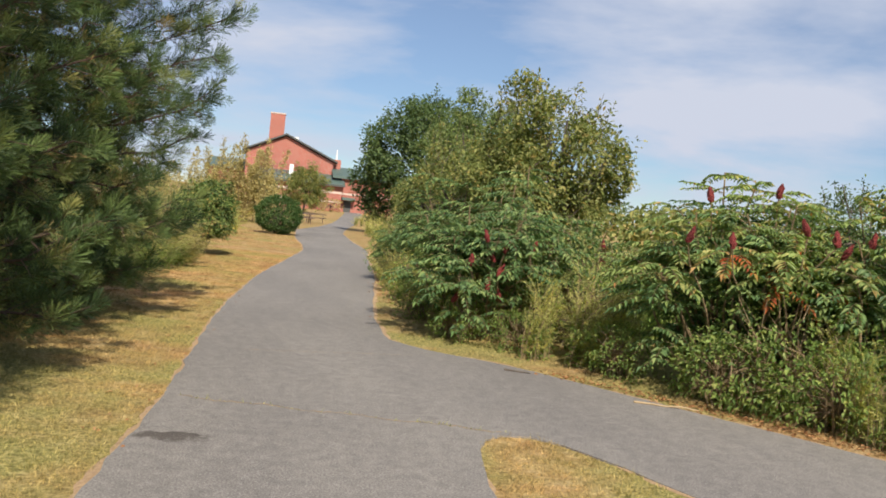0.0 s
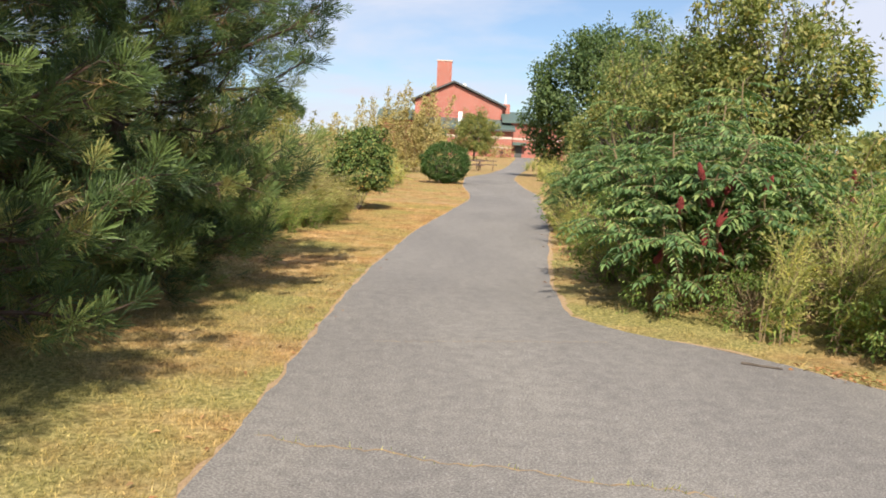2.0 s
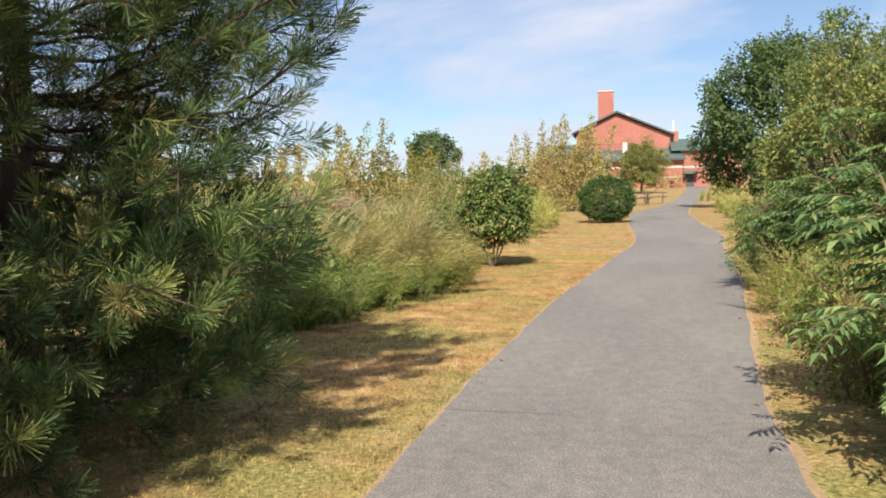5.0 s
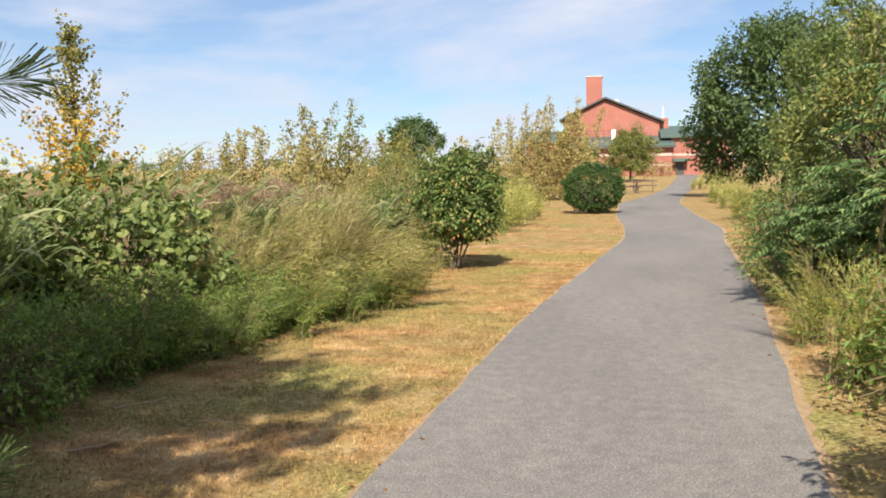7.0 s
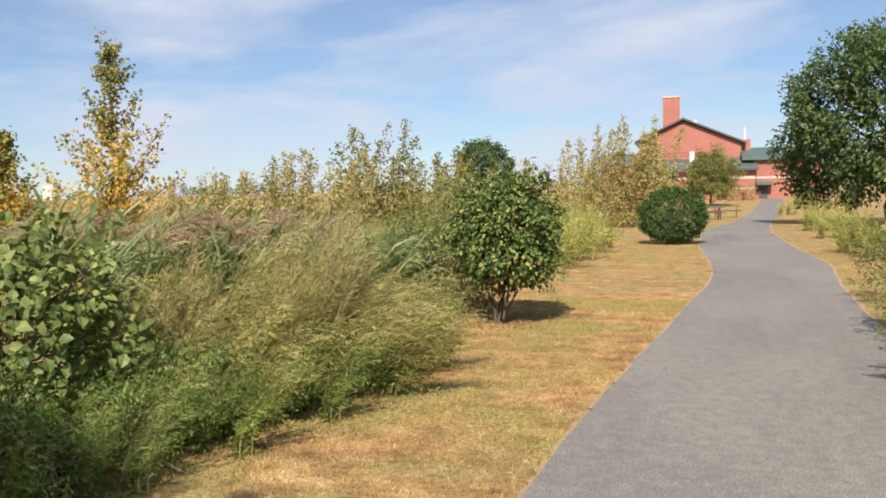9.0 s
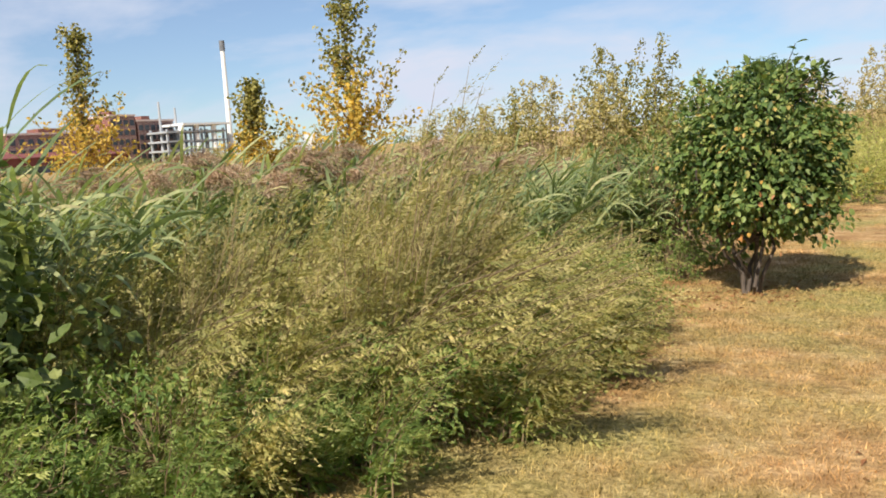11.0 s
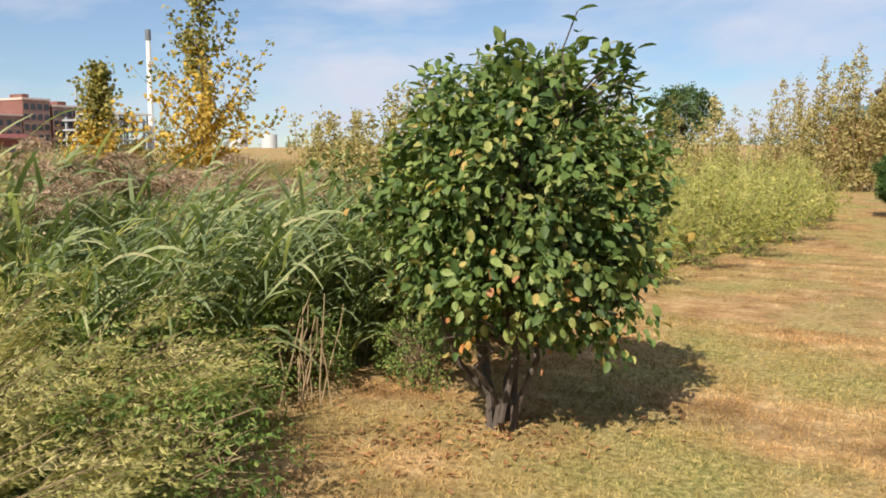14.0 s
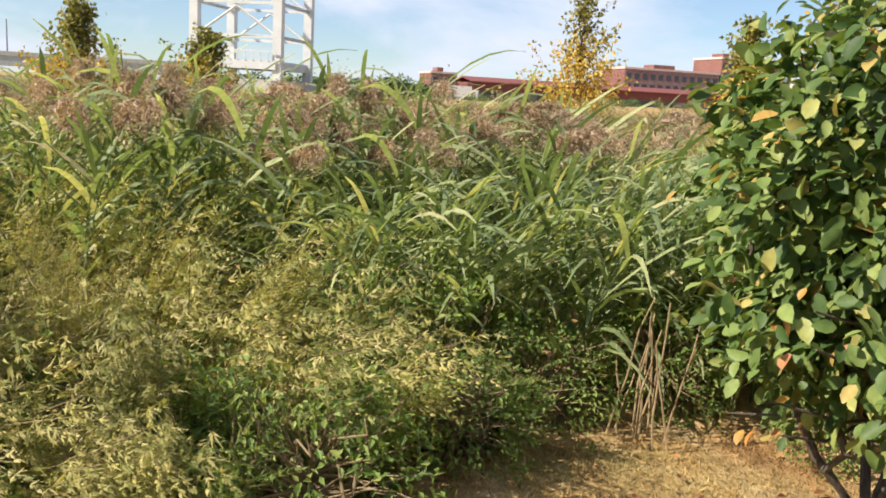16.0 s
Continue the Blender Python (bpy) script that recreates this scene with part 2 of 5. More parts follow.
M["shrub"] = leaf_mat("glossy shrub leaves", [(0.0, (0.06, 0.11, 0.034)), (0.5, (0.145, 0.22, 0.066)), (0.85, (0.27, 0.335, 0.11)), (0.95, (0.44, 0.42, 0.15)), (1.0, (0.50, 0.31, 0.10))], 0.5, 0.3)
M["orangeleaf"] = leaf_mat("turning leaves", [(0.0, (0.52, 0.34, 0.08)), (0.6, (0.55, 0.24, 0.08)), (1.0, (0.60, 0.30, 0.18))], 0.5)
M["redleaf"] = leaf_mat("reddening sumac leaves", [(0.0, (0.32, 0.05, 0.025)), (0.5, (0.45, 0.13, 0.04)), (0.8, (0.50, 0.26, 0.08)), (1.0, (0.42, 0.38, 0.13))], 0.5)
M["box"] = leaf_mat("clipped shrub leaves", [(0.0, (0.05, 0.105, 0.03)), (0.6, (0.085, 0.16, 0.05)), (1.0, (0.15, 0.23, 0.08))], 0.4)
M["gold"] = leaf_mat("goldenrod plumes", [(0.0, (0.33, 0.36, 0.11)), (0.5, (0.52, 0.52, 0.19)), (0.85, (0.66, 0.62, 0.26)), (1.0, (0.76, 0.66, 0.20))], 0.6, 0.45)
M["mug"] = leaf_mat("mugwort plumes", [(0.0, (0.22, 0.245, 0.085)), (0.35, (0.42, 0.40, 0.15)), (0.75, (0.59, 0.53, 0.23)), (1.0, (0.68, 0.58, 0.31))], 0.6, 0.34)
M["weed"] = leaf_mat("weed leaves", [(0.0, (0.11, 0.18, 0.05)), (0.6, (0.24, 0.35, 0.10)), (1.0, (0.45, 0.50, 0.17))], 0.5, 0.45)
M["mugdry"] = leaf_mat("dry mugwort plumes", [(0.0, (0.28, 0.27, 0.10)), (0.5, (0.49, 0.44, 0.20)), (1.0, (0.66, 0.56, 0.33))], 0.6, 0.36)
M["muggreen"] = leaf_mat("green mugwort sprays", [(0.0, (0.13, 0.21, 0.06)), (0.5, (0.28, 0.38, 0.12)), (1.0, (0.55, 0.58, 0.24))], 0.55, 0.45)
M["vine"] = leaf_mat("vine leaves", [(0.0, (0.10, 0.145, 0.045)), (0.6, (0.20, 0.26, 0.085)), (1.0, (0.38, 0.41, 0.16))], 0.45)
M["reed"] = leaf_mat("reed leaves", [(0.0, (0.16, 0.22, 0.11)), (0.6, (0.32, 0.385, 0.195)), (0.9, (0.50, 0.525, 0.29)), (1.0, (0.66, 0.57, 0.34))], 0.45, 0.45)
M["plume"] = leaf_mat("reed plumes", [(0.0, (0.33, 0.22, 0.17)), (0.6, (0.53, 0.38, 0.31)), (1.0, (0.74, 0.58, 0.48))], 0.8, 0.4)
M["cane"] = solid("dead canes", (0.30, 0.21, 0.11), (0.50, 0.37, 0.22), 12, 0.8)
M["yellow"] = leaf_mat("yellow poplar leaves", [(0.0, (0.48, 0.31, 0.06)), (0.6, (0.70, 0.47, 0.09)), (1.0, (0.78, 0.58, 0.18))], 0.5)
M["poplar"] = leaf_mat("green poplar leaves", [(0.0, (0.14, 0.15, 0.05)), (0.5, (0.30, 0.28, 0.09)), (1.0, (0.50, 0.42, 0.14))], 0.45)
M["tan"] = leaf_mat("tan thicket leaves", [(0.0, (0.32, 0.27, 0.12)), (0.5, (0.51, 0.43, 0.20)), (1.0, (0.66, 0.56, 0.30))], 0.6)
M["field"] = leaf_mat("dry field grass", [(0.0, (0.20, 0.165, 0.08)), (0.6, (0.34, 0.26, 0.135)), (1.0, (0.47, 0.35, 0.23))], 0.8)
M["brick"] = brick_mat("red brick", (0.42, 0.145, 0.105), (0.37, 0.125, 0.095))
M["brickdark"] = brick_mat("dark brick", (0.20, 0.07, 0.055), (0.16, 0.06, 0.05))
M["stone"] = solid("pale stone band", (0.55, 0.42, 0.36), (0.68, 0.55, 0.47), 3, 0.9)
M["roof"] = solid("green metal roof", (0.075, 0.115, 0.10), (0.11, 0.16, 0.14), 0.8, 0.55)
M["trim"] = solid("dark green trim", (0.05, 0.055, 0.05), (0.09, 0.09, 0.085), 2, 0.6)
M["white"] = solid("white paint", (0.72, 0.72, 0.70), (0.84, 0.84, 0.82), 1.5, 0.6)
M["towerpaint"] = solid("weathered pale grey paint", (0.46, 0.48, 0.50), (0.62, 0.63, 0.63), 0.25, 0.6)
M["steel"] = solid("grey steel", (0.30, 0.32, 0.34), (0.44, 0.46, 0.48), 0.6, 0.55)
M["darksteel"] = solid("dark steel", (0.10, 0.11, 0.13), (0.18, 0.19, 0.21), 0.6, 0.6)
M["maroon"] = solid("maroon siding", (0.16, 0.045, 0.04), (0.22, 0.065, 0.055), 0.4, 0.8)
M["concrete"] = solid("concrete", (0.36, 0.35, 0.33), (0.50, 0.49, 0.46), 1.2, 0.9)
M["glass"] = solid("dark window", (0.03, 0.035, 0.045), (0.06, 0.07, 0.08), 1.0, 0.15)
M["wood"] = solid("weathered timber", (0.10, 0.065, 0.05), (0.19, 0.13, 0.10), 9, 0.85, bumpy=0.4, stretch=(0.2, 1, 1))
M["crack"] = solid("dirt filled crack", (0.22, 0.155, 0.09), (0.42, 0.30, 0.17), 30, 0.95)


# ---- building blocks ----
def unit(a):
    return a / np.maximum(np.linalg.norm(a, axis=-1, keepdims=True), 1e-9)


class Acc:
    """Gathers triangles for one mesh."""

    def __init__(self):
        self.v, self.f, self.n = [], [], 0

    def add(self, v, f):
        v, f = np.asarray(v, float).reshape(-1, 3), np.asarray(f, int)
        if f.shape[-1] == 4:
            f = np.concatenate([f[:, [0, 1, 2]], f[:, [0, 2, 3]]])
        self.v.append(v)
        self.f.append(f + self.n)
        self.n += len(v)
        return self

    def data(self, name, mat, smooth=False):
        v, f = np.concatenate(self.v).astype(np.float32), np.concatenate(self.f).astype(np.int32)
        me = bpy.data.meshes.new(name)
        me.vertices.add(len(v))
        me.vertices.foreach_set("co", v.ravel())
        me.loops.add(len(f) * 3)
        me.loops.foreach_set("vertex_index", f.ravel())
        me.polygons.add(len(f))
        me.polygons.foreach_set("loop_start", np.arange(0, len(f) * 3, 3, dtype=np.int32))
        me.polygons.foreach_set("loop_total", np.full(len(f), 3, np.int32))
        me.polygons.foreach_set("use_smooth", np.full(len(f), smooth, bool))
        me.update(calc_edges=True)
        me.materials.append(mat)
        return me


def part(name, acc, mat, parent, label="", smooth=False, kind=""):
    ob = new(name, acc.data(name, mat, smooth) if isinstance(acc, Acc) else acc)
    ob.parent = parent
    return tagged(ob, label, kind=kind)


def gz(x, y):
    """Height of the ground: level along the path, rising gently far ahead."""
    z = 0.0
    if y > 78:
        z += 0.018 * (min(y, 330) - 78)
    return z


def thing(name, x, y, label, category, group="", turn=0, size=1.0, kind="", sink=0.0):
    ob = new(name)
    ob.empty_display_size = 0.2
    ob.matrix_basis = pose(x, y, gz(x, y) - sink, 0, 0, turn) @ Matrix.Scale(size, 4)
    return tagged(ob, label, category, group, kind)


def place(x, y, turn=0, size=1.0):
    return pose(x, y, gz(x, y), 0, 0, turn) @ Matrix.Scale(size, 4)


LEAF2 = (np.array([(0, 0, 0), (-.5, .42, .12), (.5, .42, .12), (0, 1, -.08)]), np.array([(0, 2, 3), (0, 3, 1)]))
LEAF4 = (np.array([(0, 0, 0), (-.5, .38, .10), (.5, .38, .10), (0, 1, -.16), (0, .5, -.02), (-.36, .72, .02), (.36, .72, .02)]),
         np.array([(0, 4, 1), (1, 4, 5), (5, 4, 3), (0, 2, 4), (2, 6, 4), (6, 3, 4)]))
LEAF8 = (np.array([(0, .5, -.03), (0, 0, 0), (.36, .18, .05), (.5, .46, .09), (.38, .78, .04), (0, 1, -.12), (-.38, .78, .04), (-.5, .46, .09), (-.36, .18, .05)]),
         np.array([(0, i, i % 8 + 1) for i in range(1, 9)]))
NEEDLE = (np.array([(-.5, 0, 0), (.5, 0, 0), (0, 1, 0)]), np.array([(0, 1, 2)]))


def make_spray(seed, leaves=24, reach=0.165, sag=0.34, wide=0.030, joints=8):
    """A feathery plume: a drooping rib set closely with narrow forward-pointing leaflets."""
    rng = np.random.default_rng(seed)
    ys = np.linspace(0.02, 0.97, joints)
    axis = np.stack([0.02 * np.sin(5 * ys + seed), ys, -sag * ys ** 2], 1)
    v, f = list(axis), []
    for i in range(joints - 1):
        v.append(axis[i] + (0.010, 0.0, 0.006))
        f.append((i, i + 1, len(v) - 1))
    for i in range(leaves):
        j = int(rng.integers(0, joints))
        y = ys[j]
        ln = (reach * (1.1 - y) ** 0.55 + 0.05) * rng.uniform(0.5, 1.4)
        d = np.array([rng.normal(0, 0.62), 0.75, rng.normal(-0.05, 0.38) - 0.5 * sag * y])
        d /= np.linalg.norm(d)
        n = np.cross(d, (rng.normal(0, 0.35), rng.normal(0, 0.2), 1.0))
        n *= wide * rng.uniform(0.5, 1.4) / np.linalg.norm(n)
        k = len(v)
        v += [axis[j] + d * ln * 0.35 + n, axis[j] + d * ln + (0, 0, -0.12 * ln)]
        f.append((j, k, k + 1))
    return np.array(v), np.array(f)


def make_brush(seed, needles=88):
    """The end of a pine twig: long needles standing out all round it and sweeping forward."""
    rng = np.random.default_rng(seed)
    v = [np.array([0, y, 0.0]) for y in np.linspace(0, 0.50, 6)]
    f = []
    for i in range(5):
        v.append(v[i] + (0.02, 0.03, 0.02))
        f.append((i, i + 1, len(v) - 1))
    for k in range(needles):
        j = int(rng.integers(0, 6))
        a = rng.uniform(0, 6.28)
        open_ = rng.uniform(0.5, 1.35) * (1.0 - 0.09 * j)
        d = np.array([np.cos(a) * np.sin(open_), np.cos(open_), np.sin(a) * np.sin(open_)])
        w = np.cross(d, rng.normal(0, 1, 3))
        w = w / np.linalg.norm(w) * 0.0125
        tip = v[j] + d * rng.uniform(0.42, 0.62) + (0, 0, -0.02)
        v += [tip - w, tip + w]
        f.append((j, len(v) - 2, len(v) - 1))
    return np.array(v), np.array(f)


SPRAYS = [make_spray(i) for i in range(4)]
SPRAYS_FAR = [make_spray(10 + i, 15, 0.19, 0.34, 0.046, 6) for i in range(3)]
STRANDS = [make_spray(30 + i, 6, 0.24, 0.35, 0.07, 3) for i in range(3)]
BRUSHES = [make_brush(i) for i in range(4)]
BRUSHES_IN = [make_brush(20 + i, 32) for i in range(3)]


def scatter_mixed(acc, kinds, p, along, up, length, width, rng):
    p, along, up = np.asarray(p, float), np.asarray(along, float), np.broadcast_to(up, np.shape(p))
    length, width = np.broadcast_to(length, len(p)), np.broadcast_to(width, len(p))
    pick = rng.integers(0, len(kinds), len(p))
    for i, kind in enumerate(kinds):
        m = pick == i
        if m.any():
            scatter(acc, kind, p[m], along[m], up[m], length[m], width[m])


def scatter(acc, kind, p, along, up, length, width):
    """Lays copies of a small shape at points p, each pointing along its own way."""
    tv, tf = kind
    p, along = np.asarray(p, float), unit(np.asarray(along, float))
    n = len(p)
    side = unit(np.cross(along, up + 1e-4))
    norm = np.cross(side, along)
    length, width = np.broadcast_to(length, n)[:, None, None], np.broadcast_to(width, n)[:, None, None]
    v = p[:, None] + side[:, None] * tv[None, :, :1] * width + along[:, None] * tv[None, :, 1:2] * length + norm[:, None] * tv[None, :, 2:] * length
    f = tf[None] + (np.arange(n) * len(tv))[:, None, None]
    acc.add(v, f.reshape(-1, tf.shape[1]))


def tube(acc, pts, r0, r1, sides=6):
    pts = np.asarray(pts, float)
    n = len(pts)
    d = unit(np.gradient(pts, axis=0))
    ref = np.where(np.abs(d[:, 2:]) > 0.9, np.array([[1.0, 0, 0]]), np.array([[0, 0, 1.0]]))
    a = unit(np.cross(d, ref))
    b = np.cross(d, a)
    ang = np.arange(sides) * 2 * np.pi / sides
    r = np.linspace(r0, r1, n)[:, None, None]
    v = pts[:, None] + r * (np.cos(ang)[None, :, None] * a[:, None] + np.sin(ang)[None, :, None] * b[:, None])
    f = [(i * sides + j, i * sides + (j + 1) % sides, (i + 1) * sides + (j + 1) % sides, (i + 1) * sides + j) for i in range(n - 1) for j in range(sides)]
    acc.add(v, f)
    acc.add(np.concatenate([v[-1], pts[-1:]]), [(j, (j + 1) % sides, sides) for j in range(sides)])


def box(acc, x0, x1, y0, y1, z0, z1):
    v = [(x, y, z) for x in (x0, x1) for y in (y0, y1) for z in (z0, z1)]
    acc.add(v, [(0, 1, 3, 2), (4, 6, 7, 5), (0, 4, 5, 1), (2, 3, 7, 6), (0, 2, 6, 4), (1, 5, 7, 3)])
    return acc


def bent(p, q, sag, rng, n=5, wob=0.04):
    """A slightly crooked line from p to q."""
    t = np.linspace(0, 1, n)[:, None]
    p, q = np.asarray(p, float), np.asarray(q, float)
    pts = p + (q - p) * t
    pts[:, 2] += sag * np.sin(np.pi * t[:, 0])
    pts[1:-1] += rng.normal(0, wob * np.linalg.norm(q - p), (n - 2, 3))
    return pts


# ---- ground and paths ----
def grid_ground():
    xs = np.array([-1500, -700, -330, -250, -160, -100, -60, -30, -9, -4, 0, 5, 12, 40, 120, 400, 1500.0])
    ys = np.array([-1500, -400, -100, -30, -10, 0, 10, 20, 30, 50, 78, 110, 160, 240, 330, 700, 1500.0])
    a = Acc()
    a.add([(x, y, gz(x, y)) for x in xs for y in ys],
          [(i * 17 + j, (i + 1) * 17 + j, (i + 1) * 17 + j + 1, i * 17 + j + 1) for i in range(16) for j in range(16)])
    return a


tagged(new("ground", grid_ground().data("ground", M["turf"])), "dry mown grass and open field", "ground", kind="structure")


def smooth_edge(knots, y):
    ky, kx = np.array(knots).T
    x = np.zeros_like(y)
    for d in (-1.2, -0.6, 0, 0.6, 1.2):
        x += np.interp(y + d, ky, kx) / 5
    return x


LEFT = [(-14, -1.2), (3.8, -1.34), (6.3, -1.28), (9.5, -1.45), (12.6, -1.52), (16, -1.46), (18.5, -1.39), (23.4, -1.06), (29, -0.7),
        (33, -0.85), (38.4, -1.29), (50, -1.6), (61, -0.3), (75, 0.6), (89, 1.5), (112, 2.6), (124, 3.0)]
RIGHT = [(10.1, 0.78), (12.3, 0.70), (16, 0.94), (19.5, 1.17), (22, 1.28), (28, 1.4), (32, 1.7), (40, 1.3), (50, 1.1), (57, 1.4),
         (75, 2.6), (89, 3.5), (112, 5.0), (124, 5.5)]
BRANCH_UP = [(0.77, 10.15), (0.95, 9.75), (1.3, 9.42), (1.98, 9.05), (3.04, 7.7), (4.6, 5.66), (6.5, 3.0), (10.4, -2.8)]
BRANCH_LOW = [(7.5, -4.3), (3.8, 1.8), (2.36, 4.4), (2.08, 5.0), (1.8, 5.57), (1.56, 5.88), (1.32, 5.82), (1.1, 5.52), (1.0, 5.0), (0.98, 3.8), (1.04, -14)]


def dense(pts, step=0.25):
    pts = np.array(pts, float)
    out = [pts[0]]
    for a, b in zip(pts[:-1], pts[1:]):
        k = max(1, int(np.linalg.norm(b - a) / step))
        out += [a + (b - a) * t for t in np.linspace(0, 1, k + 1)[1:]]
    out = np.array(out)
    for _ in range(3):
        out[1:-1] = (out[:-2] + 2 * out[1:-1] + out[2:]) / 4
    return out


rng_p = np.random.default_rng(5)
yl = np.arange(-14, 11.9, 0.25)
left_low = np.stack([smooth_edge(LEFT, yl), yl], 1)
yr = np.arange(11.75, 10.2, -0.25)
right_low = np.stack([smooth_edge(RIGHT, yr), yr], 1)
outline = np.concatenate([left_low, right_low, dense(BRANCH_UP), dense(BRANCH_LOW)])
outline = outline + rng_p.normal(0, 0.012, outline.shape)
bm = bmesh.new()
face = bm.faces.new([bm.verts.new((x, y, 0.014)) for x, y in outline])
if face.normal.z < 0:
    face.normal_flip()
bmesh.ops.triangulate(bm, faces=[face])
yy = np.concatenate([np.arange(11.75, 60, 0.5), np.arange(60, 125, 2.0)])
xl, xr = smooth_edge(LEFT, yy) + rng_p.normal(0, 0.012, len(yy)), smooth_edge(RIGHT, yy) + rng_p.normal(0, 0.012, len(yy))
xl[0], xr[0] = left_low[-1][0], right_low[0][0]
row = [(bm.verts.new((a, y, gz(a, y) + 0.014)), bm.verts.new((b, y, gz(b, y) + 0.014))) for a, b, y in zip(xl, xr, yy)]
for (a, b), (c, d) in zip(row[:-1], row[1:]):
    bm.faces.new((a, b, d, c))
bmesh.ops.recalc_face_normals(bm, faces=bm.faces)
rim_edges = [e for e in bm.edges if e.is_boundary]
skirt = bmesh.ops.extrude_edge_only(bm, edges=rim_edges)
for v in skirt["geom"]:
    if isinstance(v, bmesh.types.BMVert):
        v.co.z -= 0.03
me = bpy.data.meshes.new("path")
bm.to_mesh(me)
bm.free()
me.materials.append(M["asphalt"])
path_ob = tagged(new("path", me), "worn grey asphalt footpath with a side branch", "path", kind="structure")


def strip(points, w0, w1, z, side, rng, mat, name, label):
    """A ragged strip of soil along an edge."""
    a = Acc()
    p = np.asarray(points)
    d = unit(np.gradient(p, axis=0))
    nrm = np.stack([-d[:, 1], d[:, 0]], 1) * side
    w = rng.uniform(w0, w1, len(p))[:, None]
    lo, hi = p - nrm * 0.02, p + nrm * w
    v = np.concatenate([np.c_[lo, [gz(*q) + z for q in lo]], np.c_[hi, [gz(*q) + 0.003 for q in hi]]])
    n = len(p)
    a.add(v, [(i, i + 1, n + i + 1, n + i) if side < 0 else (i, n + i, n + i + 1, i + 1) for i in range(n - 1)])
    tagged(new(name, a.data(name, mat)), label, "path edge", kind="structure")


edge_y = np.arange(-10, 60, 0.12)
strip(np.stack([smooth_edge(LEFT, edge_y), edge_y], 1), 0.01, 0.06, 0.012, 1, rng_p, M["edge"], "trim", "bare soil and dead thatch along the asphalt")
edge_y = np.arange(10.2, 60, 0.12)
strip(np.stack([smooth_edge(RIGHT, edge_y), edge_y], 1), 0.02, 0.10, 0.012, -1, rng_p, M["edge"], "trim", "bare soil and dead thatch along the asphalt")
strip(dense(BRANCH_UP, 0.12)[:80], 0.02, 0.12, 0.012, 1, rng_p, M["edge"], "trim", "bare soil along the branch path")
strip(dense(BRANCH_LOW[1:-1], 0.12), 0.0, 0.05, 0.012, 1, rng_p, M["edge"], "trim", "bare soil round the grass tongue")

# a crack across the asphalt with dead grass in it
ck = Acc()
cx = np.linspace(-1.2, 1.35, 60)
cy = 6.25 - 0.18 * (cx + 1.2) + 0.03 * np.sin(cx * 9) + rng_p.normal(0, 0.012, 60)
for i in range(59):
    w = rng_p.uniform(0.003, 0.012)
    ck.add([(cx[i], cy[i] - w, 0.0155), (cx[i + 1], cy[i + 1] - w, 0.0155), (cx[i + 1], cy[i + 1] + w, 0.0155), (cx[i], cy[i] + w, 0.0155)], [(0, 1, 2, 3)])
cx2 = np.linspace(-0.9, 1.0, 50)
cy2 = 8.6 + 0.25 * (cx2 + 0.9) + rng_p.normal(0, 0.015, 50)
for i in range(49):
    w = rng_p.uniform(0.002, 0.007)
    ck.add([(cx2[i], cy2[i] - w, 0.0155), (cx2[i + 1], cy2[i + 1] - w, 0.0155), (cx2[i + 1], cy2[i + 1] + w, 0.0155), (cx2[i], cy2[i] + w, 0.0155)], [(0, 1, 2, 3)])
part("crack", ck, M["crack"], path_ob, "dirt-filled crack across the asphalt")
tuft = Acc()
k = rng_p.integers(0, 60, 260)
k = k[rng_p.random(260) < np.where(cx[k] > 0.7, 0.9, 0.35)]
scatter(tuft, NEEDLE, np.c_[cx[k] + rng_p.normal(0, 0.03, len(k)), cy[k] + rng_p.normal(0, 0.012, len(k)), np.full(len(k), 0.014)],
        rng_p.normal(0, 1, (len(k), 3)) + (0, 0, 0.5), np.array([0.3, 0.2, 1.0]), rng_p.uniform(0.02, 0.05, len(k)), 0.006)
part("crack_grass", tuft, M["gold"], path_ob, "dead grass growing in the crack")


# ---- lawn ----
def lawn(n, seed, xa, xb, ya, yb, keep, h0, h1, label):
    """Blades in tussocks of differing height, with thin places between."""
    rng = np.random.default_rng(seed)
    m = n // 14
    cx, cy = rng.uniform(xa, xb, m), rng.uniform(ya, yb, m)
    tall = rng.uniform(0.45, 1.25, m) ** 1.3
    loose = rng.random(n) < 0.35
    k = rng.integers(0, m, n)
    x = np.where(loose, rng.uniform(xa, xb, n), cx[k] + rng.normal(0, 0.035, n))
    y = np.where(loose, rng.uniform(ya, yb, n), cy[k] + rng.normal(0, 0.035, n))
    ok = keep(x, y)
    x, y, hs = x[ok], y[ok], np.where(loose, 0.7, tall[k])[ok]
    a = Acc()
    d = rng.normal(0, 1, (len(x), 3)) * (0.6, 0.6, 0.2) + (0.1, 0, 0.9)
    scatter(a, NEEDLE, np.c_[x, y, np.full(len(x), -0.004)], d, rng.normal(0, 1, (len(x), 3)), hs * rng.uniform(h0, h1, len(x)), rng.uniform(0.004, 0.0085, len(x)))
    tagged(new("lawn_grass", a.data("lawn_grass", M["blade"])), label, "grass", kind="stuff")


def left_lawn(x, y):
    return x < smooth_edge(LEFT, y) - 0.03 * (1 + np.sin(y * 5.1) * np.sin(y * 1.7))


def right_lawn(x, y):
    return x > smooth_edge(RIGHT, y) - 0.01


def tongue(x, y):
    return (x > 1.01) & (y < np.interp(x, [1.0, 1.14, 1.34, 1.56, 1.8, 2.08, 2.36, 3.8], [4.8, 5.5, 5.8, 5.84, 5.5, 4.95, 4.35, 1.8]) - 0.03)


